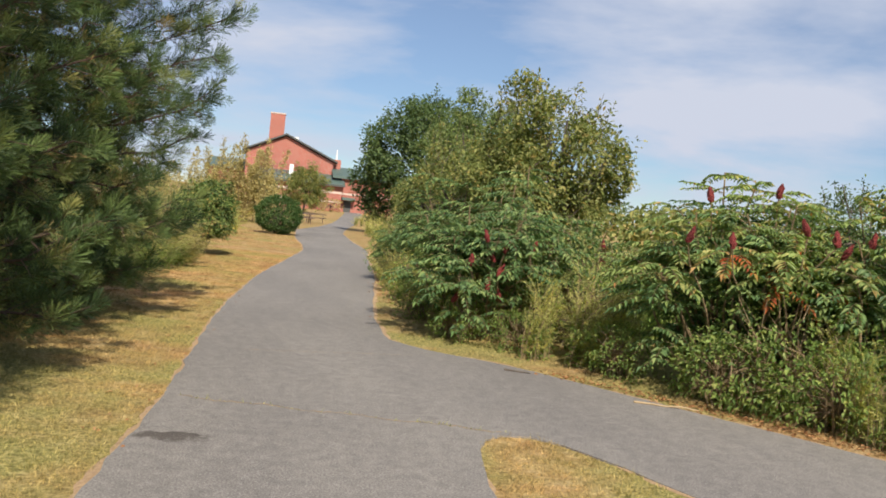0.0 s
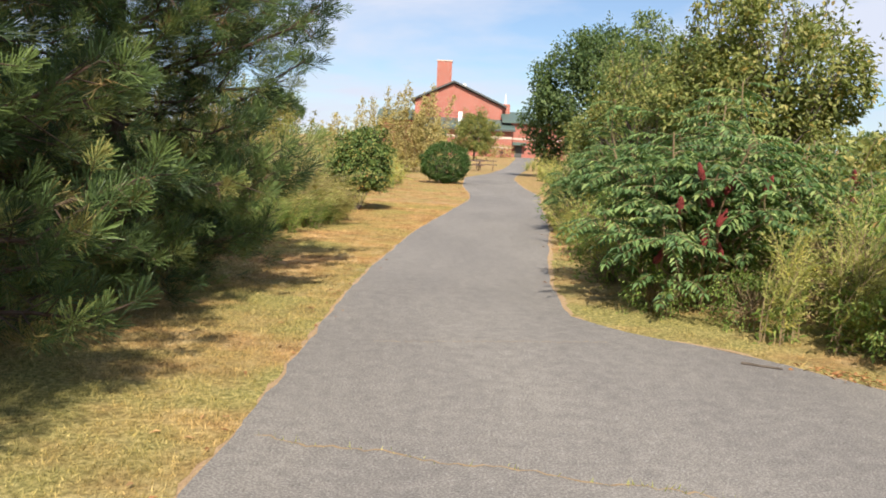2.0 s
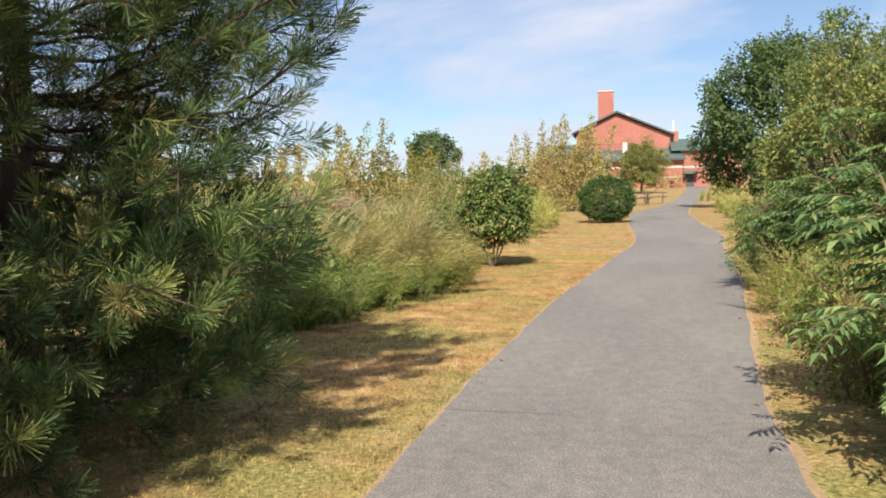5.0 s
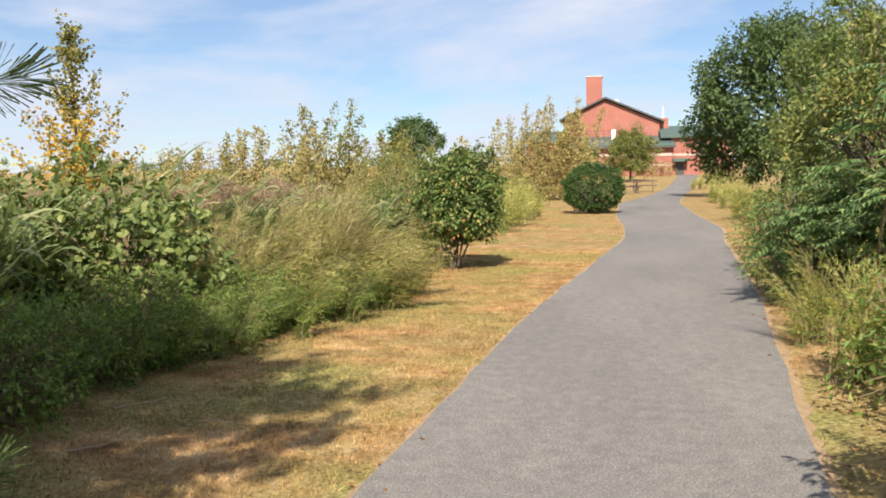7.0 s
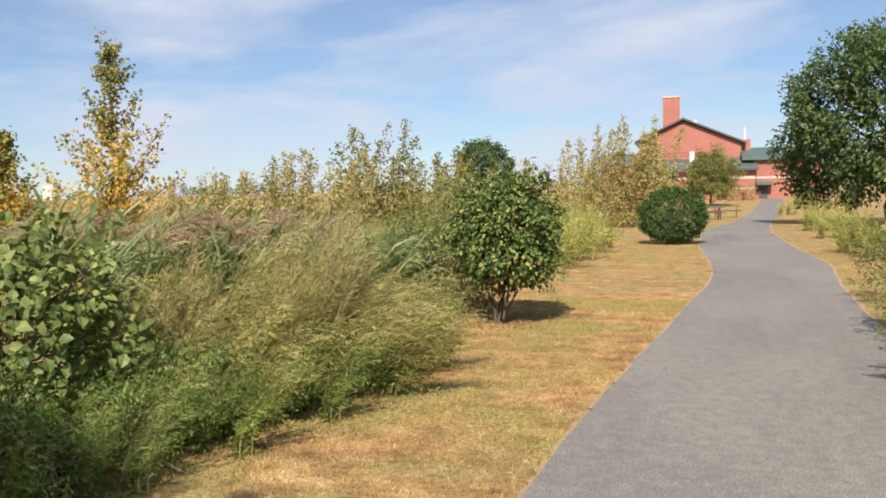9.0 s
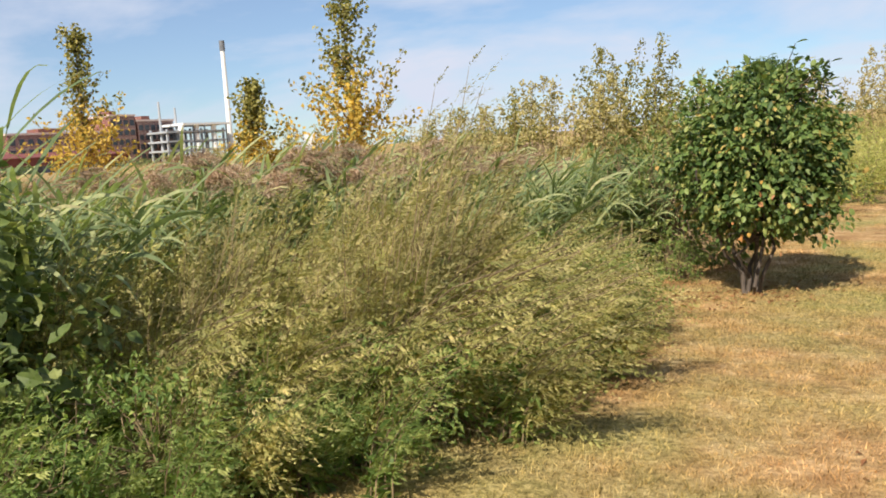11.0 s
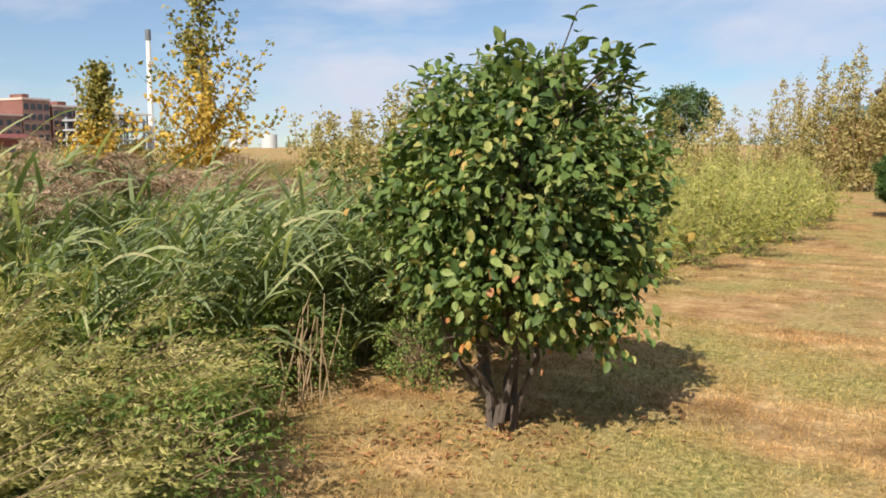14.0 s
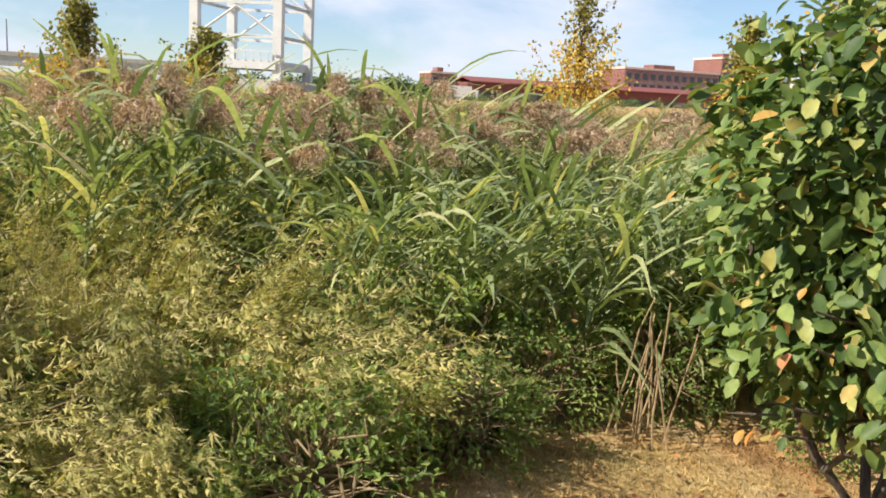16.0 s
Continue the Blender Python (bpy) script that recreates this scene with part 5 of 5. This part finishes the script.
# ---- far field: scattered tufts of dry grass and scrub ----
def field_tufts(n, seed, xa, xb, ya, yb, h, mat, label, w=0.02):
    rng = np.random.default_rng(seed)
    a = Acc()
    x, y = rng.uniform(xa, xb, n), rng.uniform(ya, yb, n)
    z = np.array([gz(p, q) for p, q in zip(x, y)])
    c = np.repeat(np.c_[x, y, z], 24, 0)
    m = len(c)
    scatter(a, NEEDLE, c + rng.normal(0, 0.16, (m, 3)) * (1, 1, 0.02), rng.normal(0, 0.33, (m, 3)) + (0.15, 0, 1), rng.normal(0, 1, (m, 3)), h * rng.uniform(0.5, 1.1, m), w)
    tagged(new("field_grass", a.data("field_grass", M[mat])), label, "grass", kind="stuff")


field_tufts(1900, 141, -30, -9, 12, 48, 1.0, "field", "tall dry grass on the open field", 0.022)
field_tufts(1500, 142, -75, -30, 2, 75, 1.2, "field", "tall dry grass on the open field", 0.05)
field_tufts(1000, 143, -30, -6, 42, 90, 1.3, "field", "tall dry grass and brown weeds on the open field", 0.04)
field_tufts(700, 144, -22, -9, 14, 45, 1.2, "mug", "yellow-green weeds in the dry grass", 0.03)
field_tufts(900, 145, 4.5, 16, 8, 34, 1.4, "weed", "green undergrowth behind the roadside shrubs", 0.03)
field_tufts(500, 146, -12, -4.6, 2, 13, 0.6, "weed", "rough grass under the pines", 0.012)


scrub = vine_heap(-17.0, 26.0, 117, "low brown and green scrub on the dry field", (1.3, 1.5, 1.5), 80, "tan", 0.089, 1.0, "shrub", "shrub")
scrub_green = vine_heap(-15.5, 21.5, 118, "low green scrub on the dry field", (1.4, 1.4, 1.3), 80, "olive", 0.089, 1.0, "shrub", "shrub")
rng_f = np.random.default_rng(119)
for i in range(34):
    fx, fy = rng_f.uniform(-62, -13), rng_f.uniform(14, 52)
    copy_thing(scrub if i % 3 else scrub_green, place(fx, fy, rng_f.uniform(0, 360), rng_f.uniform(0.55, 0.95) * (1 - fx / 160)))


def treeline(n, seed, cx, cy, lx, ly, h, mat, label):
    rng = np.random.default_rng(seed)
    a = Acc()
    for i in range(n):
        t = rng.uniform(-1, 1)
        x, y = cx + lx * t + rng.normal(0, 4), cy + ly * t + rng.normal(0, 4)
        hh = h * rng.uniform(0.5, 1.1)
        m = 150
        d = unit(rng.normal(0, 1, (m, 3)))
        p = np.array([x, y, gz(x, y) + hh * 0.5]) + d * (hh * 0.75, hh * 0.75, hh * 0.5) * rng.uniform(0.6, 1.05, (m, 1))
        scatter(a, LEAF2, p, rng.normal(0, 1, (m, 3)), d + (0, 0, 0.4), hh * rng.uniform(0.12, 0.24, m), hh * 0.12)
    tagged(new("distant_trees", a.data("distant_trees", M[mat])), label, "trees", kind="stuff")


treeline(60, 151, -310, 60, 10, 60, 6, "darkleaf", "far line of green trees on the horizon")
treeline(60, 152, -150, 380, 160, 20, 5, "darkleaf", "far line of green trees on the horizon")
treeline(60, 153, 160, 200, 140, -80, 10, "darkleaf", "far line of green trees on the horizon")
treeline(40, 154, 60, 60, 40, -40, 5, "olive", "scrub behind the shrubs")
treeline(40, 155, -240, 130, 8, 70, 2.6, "darkleaf", "scrub at the end of the field")
treeline(60, 156, 0, -160, 200, 20, 10, "darkleaf", "far line of green trees on the horizon")


# ---- the brick building at the end of the path ----
def brick_building():
    b = thing("brick_building", -4.0, 125.0, "red brick building with green metal roofs and a square chimney", "building", turn=3)
    g = gz(-4, 125)

    def loc(x0, x1, y0, y1, z0, z1):
        return box(Acc(), x0 + 4, x1 + 4, y0 - 125, y1 - 125, z0 - g, z1 - g)

    # gabled main block
    a = Acc()
    f = [(-11.6, 8.2), (-6.26, 10.7), (0.7, 7.75), (0.7, 0.4), (-11.6, 0.4)]
    n = len(f)
    a.add([(x + 4, y - 125, z - g) for y in (125.0, 150.0) for x, z in f], [(0, 1, 2), (0, 2, 3), (0, 3, 4), (5, 7, 6), (5, 8, 7), (5, 9, 8)])
    a.add([(x + 4, y - 125, z - g) for y in (125.0, 150.0) for x, z in f], [(i, i + n, (i + 1) % n + n, (i + 1) % n) for i in range(n)])
    part("wall", a, M["brick"], b, "plain red brick gable wall")
    for (xa, za), (xb, zb) in (((-12.2, 8.05), (-6.26, 10.85)), ((-6.26, 10.85), (1.3, 7.6))):
        r = Acc()
        r.add([(x + 4, y - 125, z + dz - g) for y in (124.4, 150.5) for dz in (0.02, 0.26) for x, z in ((xa, za), (xb, zb))],
              [(0, 1, 3, 2), (4, 6, 7, 5), (0, 2, 6, 4), (1, 5, 7, 3), (2, 3, 7, 6), (0, 4, 5, 1)])
        part("roof", r, M["trim"], b, "dark green metal roof slope")
    ch = part("chimney", loc(-8.75, -6.65, 127, 129.1, 8.5, 13.95), M["brick"], b, "tall square brick chimney")
    part("cap", loc(-8.82, -6.58, 126.93, 129.17, 13.95, 14.1), M["stone"], ch)
    part("small_tower", loc(0.75, 1.85, 125.6, 127.0, 0.4, 8.2), M["brick"], b)
    p = Acc()
    tube(p, [(5.2, 1.2, 8.2 - g), (5.2, 1.2, 8.9 - g), (5.2, 1.2, 9.7 - g)], 0.17, 0.05, 8)
    part("flue", p, M["white"], b, "white metal flue pipe")
    for x, zb in ((-10.3, 9.2), (-4.7, 10.75)):
        q = Acc()
        tube(q, [(x + 4, 6.0, 8.5 - g), (x + 4, 6.0, zb - 0.1 - g), (x + 4, 6.0, zb + 0.45 - g)], 0.42, 0.26, 10)
        part("roof_vent", q, M["white"], b, "white round roof vent")
    # low front wing with its lean-to roof
    part("front_wing", loc(-10.4, 1.95, 119.5, 124.95, 0.2, 4.35), M["brick"], b)
    r = Acc()
    r.add([(x + 4, y - 125, z - g) for x in (-10.9, 2.3) for y, z in ((118.9, 4.25), (118.9, 4.55), (124.98, 5.95), (124.98, 5.65))],
          [(0, 1, 2, 3), (4, 7, 6, 5), (1, 5, 6, 2), (0, 4, 5, 1), (0, 3, 7, 4), (2, 6, 7, 3)])
    part("front_roof", r, M["roof"], b, "green metal lean-to roof")
    part("gutter", loc(-10.9, 2.3, 118.75, 118.9, 4.2, 4.45), M["trim"], b)
    for z0, z1 in ((3.2, 3.5), (1.95, 2.15)):
        part("stone_band", loc(-10.4, 1.95, 119.44, 119.5, z0, z1), M["stone"], b, "pale stone course")
    # terrace rail and white cabinet above the lean-to roof
    part("rail", loc(-10.0, -4.4, 122.6, 122.66, 6.55, 6.63), M["maroon"], b)
    part("rail", loc(-10.0, -4.4, 122.6, 122.66, 6.15, 6.2), M["maroon"], b)
    for x in np.linspace(-10, -4.4, 9):
        part("post", loc(x - 0.03, x + 0.03, 122.6, 122.66, 5.2, 6.63), M["maroon"], b)
    part("cabinet", loc(-5.45, -4.9, 122.3, 122.9, 5.3, 6.72), M["white"], b, "white rooftop cabinet")
    # right wing with entrance
    part("right_wing", loc(1.95, 9.5, 121.5, 132, 0.2, 5.55), M["brick"], b)
    r = Acc()
    r.add([(x + 4, y - 125, z - g) for x in (0.6, 10.0) for y, z in ((120.9, 5.45), (120.9, 5.75), (127.0, 7.2), (127.0, 6.9))],
          [(0, 1, 2, 3), (4, 7, 6, 5), (1, 5, 6, 2), (0, 4, 5, 1), (0, 3, 7, 4), (2, 6, 7, 3)])
    part("wing_roof", r, M["roof"], b, "green metal roof")
    part("stone_band", loc(1.95, 9.5, 121.44, 121.5, 3.2, 3.45), M["stone"], b, "pale stone course")
    d = part("entrance", loc(2.5, 3.5, 121.42, 121.52, 0.5, 2.35), M["trim"], b, "dark recessed entrance door")
    part("canopy", loc(2.1, 3.95, 120.2, 121.5, 2.45, 2.85), M["roof"], b, "green entrance canopy")
    # long left wing, mostly hidden
    part("left_wing", loc(-17.0, -11.7, 130, 140, 0.2, 5.6), M["brick"], b)
    r = Acc()
    r.add([(x + 4, y - 125, z - g) for x in (-17.4, -11.2) for y, z in ((129.4, 5.5), (129.4, 5.8), (135.0, 7.2), (140.6, 5.8), (140.6, 5.5))],
          [(0, 1, 2, 3), (0, 3, 4, 4), (5, 8, 7, 6), (5, 9, 8, 8), (1, 6, 7, 2), (2, 7, 8, 3), (0, 5, 6, 1), (0, 4, 9, 5)])
    part("left_roof", r, M["roof"], b, "green metal roof")


brick_building()


def picnic_table(x, y, turn, label):
    b = thing("picnic_table", x, y, label, "table", "picnic tables", turn)
    for i in range(5):
        part("plank", box(Acc(), -0.95, 0.95, -0.37 + i * 0.15, -0.235 + i * 0.15, 0.72, 0.765), M["wood"], b)
    for s in (-1, 1):
        for j in (0, 1):
            y0 = s * 0.70 + (j - 1) * 0.15
            part("bench_plank", box(Acc(), -0.95, 0.95, y0, y0 + 0.135, 0.42, 0.46), M["wood"], b)
        x0 = s * 0.65
        part("beam", box(Acc(), x0 - 0.03, x0 + 0.03, -0.8, 0.8, 0.34, 0.42), M["wood"], b)
        part("top_beam", box(Acc(), x0 - 0.03, x0 + 0.03, -0.36, 0.36, 0.64, 0.72), M["wood"], b)
        for u in (-1, 1):
            a = Acc()
            v = [(x0 + dx, u * yy + dy, z) for z, yy in ((0.0, 0.62), (0.72, 0.24)) for dx in (-0.03, 0.03) for dy in (-0.05, 0.05)]
            a.add(v, [(0, 1, 3, 2), (4, 6, 7, 5), (0, 4, 5, 1), (2, 3, 7, 6), (0, 2, 6, 4), (1, 5, 7, 3)])
            part("leg", a, M["wood"], b)


picnic_table(-1.75, 66.5, 8, "weathered timber picnic table on the grass by the path")
picnic_table(-0.75, 71.0, 0, "second weathered timber picnic table farther along")
shr = tree("shrub", 0.8, 116, 160, "low round reddish shrub at the building", 1.6, (0, 0, 0.8), (1.6, 1.2, 0.9), 90, 12, 0.2, 0.12, 0.2, "tan", 0.05, 0.2)


# ---- what stands beyond the field ----
def lattice_tower(x, y0, y1, z0, z1, name, label):
    b = thing("bridge_tower", x, (y0 + y1) / 2, label, "bridge tower", turn=-24.6)
    g = gz(x, (y0 + y1) / 2)
    m = (y0 + y1) / 2
    w = (y1 - y0) / 2.65
    for sx in (-1, 1):
        for sy in (-1, 1):
            part("leg", box(Acc(), sx * w - 1.3, sx * w + 1.3, sy * w - 1.3, sy * w + 1.3, 0, z1 - g), M["towerpaint"], b, "pale grey painted steel leg")
    for z in np.arange(z0 + 12, z1, 9.5):
        for sx in (-1, 1):
            part("girder", box(Acc(), sx * w - 0.4, sx * w + 0.4, -w, w, z - g, z - g + 0.9), M["towerpaint"], b)
            for s in (-1, 1):
                a = Acc()
                tube(a, [(sx * w, -s * w, z - g), (sx * w, 0, z - g + 9)], 0.4, 0.4, 4)
                part("brace", a, M["towerpaint"], b)
        for sy in (-1, 1):
            part("girder", box(Acc(), -w, w, sy * w - 0.4, sy * w + 0.4, z - g, z - g + 0.9), M["steel"], b)
    part("machine_deck", box(Acc(), -w - 2, w + 2, -w, w, z0 - g + 3.0, z0 - g + 5.5), M["towerpaint"], b, "white walled platform")
    part("pier", box(Acc(), -w - 3, w + 3, -w - 2, w + 2, -0.5, z0 - g), M["concrete"], b, "concrete bridge pier")
    for s in np.linspace(-w, w, 12):
        part("railing_post", box(Acc(), w + 2.0, w + 2.3, s - 0.15, s + 0.15, z0 - g + 5.5, z0 - g + 8.0), M["towerpaint"], b)
    part("railing", box(Acc(), w + 2.0, w + 2.3, -w, w, z0 - g + 8.0, z0 - g + 8.4), M["towerpaint"], b)


lattice_tower(-280, 12.5, 47.0, 3.0, 60, "bridge_tower", "white steel lattice tower of a lift bridge")


def bridge_deck():
    b = thing("bridge_deck", -280, -60, "long grey bridge deck on piers", "bridge")
    g = gz(-280, -60)
    part("girder", box(Acc(), -6, 6, -160, 72, 2.8 - g, 5.6 - g), M["steel"], b)
    part("parapet", box(Acc(), 5.4, 6.2, -160, 72, 5.6 - g, 6.8 - g), M["concrete"], b)
    part("parapet", box(Acc(), -6.2, -5.4, -160, 72, 5.6 - g, 6.8 - g), M["concrete"], b)
    for y in np.arange(-150, 60, 26):
        part("pier", box(Acc(), -4, 4, y - 2, y + 2, -0.5, 2.8 - g), M["concrete"], b)
    for y in (-110, -64, 8, 20, 44):
        p = Acc()
        tube(p, [(0, y, 5.6 - g), (0, y, 16 - g)], 0.22, 0.14, 6)
        part("lamp_post", p, M["darksteel"], b)


bridge_deck()


def long_shed(x, y0, y1, z1, mat, label, roof="maroon"):
    b = thing("warehouse", x, (y0 + y1) / 2, label, "building")
    g = gz(x, (y0 + y1) / 2)
    w = (y1 - y0) / 2
    # the shade on the loading side is put into this dark wall colour
    part("wall", box(Acc(), -9, 9, -w, w, -1, (z1 - g) * 0.55), M["darksteel"], b, "loading side, its shade painted in as dark colour")
    part("upper_wall", box(Acc(), -9, 9.6, -w - 0.6, w + 0.6, (z1 - g) * 0.5, z1 - g), M[mat], b)
    r = Acc()
    r.add([(x2, yy, z) for yy in (-w - 1, w + 1) for x2, z in ((-10, z1 - g), (0, z1 - g + 1.6), (10.4, z1 - g), (10.4, z1 - g + 0.35), (0, z1 - g + 1.95), (-10, z1 - g + 0.35))],
          [(0, 1, 4, 5), (1, 2, 3, 4), (6, 11, 10, 7), (7, 10, 9, 8), (5, 4, 10, 11), (4, 3, 9, 10), (2, 8, 9, 3), (0, 5, 11, 6)])
    part("roof", r, M[roof], b)
    for y in np.arange(-w + 4, w - 2, 9):
        part("dock_door", box(Acc(), 9.0, 9.12, y, y + 4, 0.2, (z1 - g) * 0.45), M["trim"], b)


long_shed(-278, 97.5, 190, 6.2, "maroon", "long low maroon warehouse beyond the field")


def block(x, y0, y1, z1, label, cols, rows, name="apartment_block"):
    b = thing(name, x, (y0 + y1) / 2, label, "building")
    g = gz(x, (y0 + y1) / 2)
    w = (y1 - y0) / 2
    part("wall", box(Acc(), -10, 10, -w, w, -1, z1 - g), M["brickdark"], b, "dark red brick walls")
    part("parapet", box(Acc(), -10.3, 10.3, -w - 0.3, w + 0.3, z1 - g, z1 - g + 0.7), M["stone"], b)
    win = Acc()
    me2 = box(win, 0, 0.12, -0.9, 0.9, 0, 2.0).data("window", M["glass"])
    for i in range(cols):
        for j in range(rows):
            o = new("window", me2)
            o.parent = b
            o.matrix_basis = pose(9.98, -w + (i + 0.5) * 2 * w / cols, (z1 - g) - 3.4 - j * 3.6)
    part("roof_house", box(Acc(), -4, 4, -w * 0.25, w * 0.2, z1 - g + 0.7, z1 - g + 2.4), M["brickdark"], b)
    return b


block(-300, 160, 198, 14.6, "dark red brick apartment block", 12, 3)
block(-300, 198.5, 209, 20.5, "dark red brick block with a stepped roof", 4, 4)
block(-300, 210, 226, 18.5, "dark red brick block with pale roof rooms", 6, 4)
block(-330, 96, 106, 9.5, "small dark block on the skyline", 3, 2)


def industry():
    b = thing("steel_plant", -280, 224, "open steel process frame with pipes and platforms", "plant")
    g = gz(-280, 224)
    for y in np.linspace(-12, 14, 6):
        for x in (-5, 5):
            part("column", box(Acc(), x - 0.35, x + 0.35, y - 0.35, y + 0.35, -0.3, 12), M["steel"], b)
    for z in (3.5, 7.0, 10.5):
        part("platform", box(Acc(), -6, 6, -13, 15, z, z + 0.7), M["steel"], b)
        for y in (-6, 1, 9):
            p = Acc()
            tube(p, [(5.5, y, z + 0.7), (5.5, y, z + 3.0)], 1.0, 1.0, 10)
            part("vessel", p, M["white"], b, "white process vessel")
    part("shed_roof", box(Acc(), -7, 7, -6, 16, 13.2, 14.0), M["white"], b)
    for y in (-11, -4):
        p = Acc()
        tube(p, [(0, y, 0), (0, y, 19 - y * 0.3)], 0.7, 0.35, 8)
        part("stack", p, M["steel"], b)
    for y in np.linspace(-6, 15, 5):
        part("roof_post", box(Acc(), 5.6, 6.0, y - 0.2, y + 0.2, 0, 13.2), M["darksteel"], b)


industry()


def tall_stack(x, y, top):
    b = thing("chimney_stack", x, y, "slim tall white steel chimney with a dark rim", "chimney")
    g = gz(x, y)
    p = Acc()
    tube(p, [(0, 0, -0.5), (0, 0, top - g - 4)], 1.1, 0.85, 12)
    part("shaft", p, M["white"], b)
    p = Acc()
    tube(p, [(0, 0, top - g - 4), (0, 0, top - g)], 1.1, 1.1, 12)
    part("rim", p, M["darksteel"], b, "dark sooty rim")


tall_stack(-280, 245.5, 49.3)


def storage_tank(x, y, r, h):
    b = thing("storage_tank", x, y, "round pale grey storage tank", "tank")
    p = Acc()
    tube(p, [(0, 0, -0.3), (0, 0, h * 0.95), (0, 0, h)], r, r, 20)
    part("shell", p, M["towerpaint"], b)


storage_tank(-280, 292, 4.0, 7.5)
storage_tank(-275, 306, 3.5, 6)


def truck(x, y):
    b = thing("truck", x, y, "white box truck parked by the warehouse", "truck")
    part("box_body", box(Acc(), -1.4, 1.4, -4, 3, 1.1, 4.4), M["white"], b)
    part("cab", box(Acc(), -1.3, 1.3, 3.05, 5.2, 0.9, 3.4), M["white"], b)
    for yy in (-2.8, 4.0):
        for xx in (-1.2, 1.2):
            p = Acc()
            tube(p, [(xx - 0.2, yy, 0.55), (xx + 0.2, yy, 0.55)], 0.55, 0.55, 12)
            part("wheel", p, M["darksteel"], b)


truck(-262, 92)


# ---- small things on the ground ----
def litter(n, seed, line, w, label):
    rng = np.random.default_rng(seed)
    pts = dense(line, 0.1)
    k = rng.integers(0, len(pts), n)
    p = np.c_[pts[k] + rng.normal(0, w, (n, 2)), np.full(n, 0.02)]
    a = Acc()
    scatter(a, LEAF2, p, rng.normal(0, 1, (n, 3)) * (1, 1, 0.15), rng.normal(0, 0.3, (n, 3)) + (0, 0, 1), rng.uniform(0.03, 0.07, n), 0.024)
    tagged(new("leaf_litter", a.data("leaf_litter", M["litter"])), label, "leaves", kind="stuff")


litter(900, 171, [(2.55, 8.5), (3.15, 7.9), (4.75, 5.85), (6.6, 3.2)], 0.10, "brown fallen leaves along the branch path")
litter(90, 172, [(-1.45, 5), (-1.6, 12), (-1.55, 18), (-1.2, 24)], 0.10, "a few dry leaves at the path edge")
litter(160, 173, [(1.0, 12), (1.3, 18), (1.5, 24)], 0.15, "a few dry leaves at the path edge")
litter(220, 174, [(-3.5, 22.2), (-2.9, 22.6), (-3.6, 21.6)], 0.28, "fallen leaves under the round shrub")


def twig(x, y, ln, turn, r, mat, label):
    rng = np.random.default_rng(int(ln * 1000))
    b = tagged(new("fallen_stick"), label, "stick", "fallen sticks")
    b.empty_display_size = 0.1
    b.matrix_basis = pose(x, y, gz(x, y) + r, 0, 0, turn)
    a = Acc()
    tube(a, bent((-ln / 2, 0, 0.012), (ln / 2, 0, 0.012), 0, rng, 5, 0.012), r, r * 0.6, 6)
    part("stick", a, M[mat], b)


twig(3.3, 7.2, 0.62, -20, 0.012, "cane", "pale dry stick lying on the asphalt")
twig(2.1, 8.5, 0.30, -25, 0.012, "bark", "dark twig lying on the asphalt")
twig(-3.65, 16.0, 0.26, -30, 0.014, "cane", "pale broken cane on the lawn")
twig(-3.55, 13.9, 0.40, 60, 0.010, "cane", "pale broken cane on the lawn")
twig(-3.25, 13.0, 0.34, 50, 0.010, "cane", "pale broken cane on the lawn")
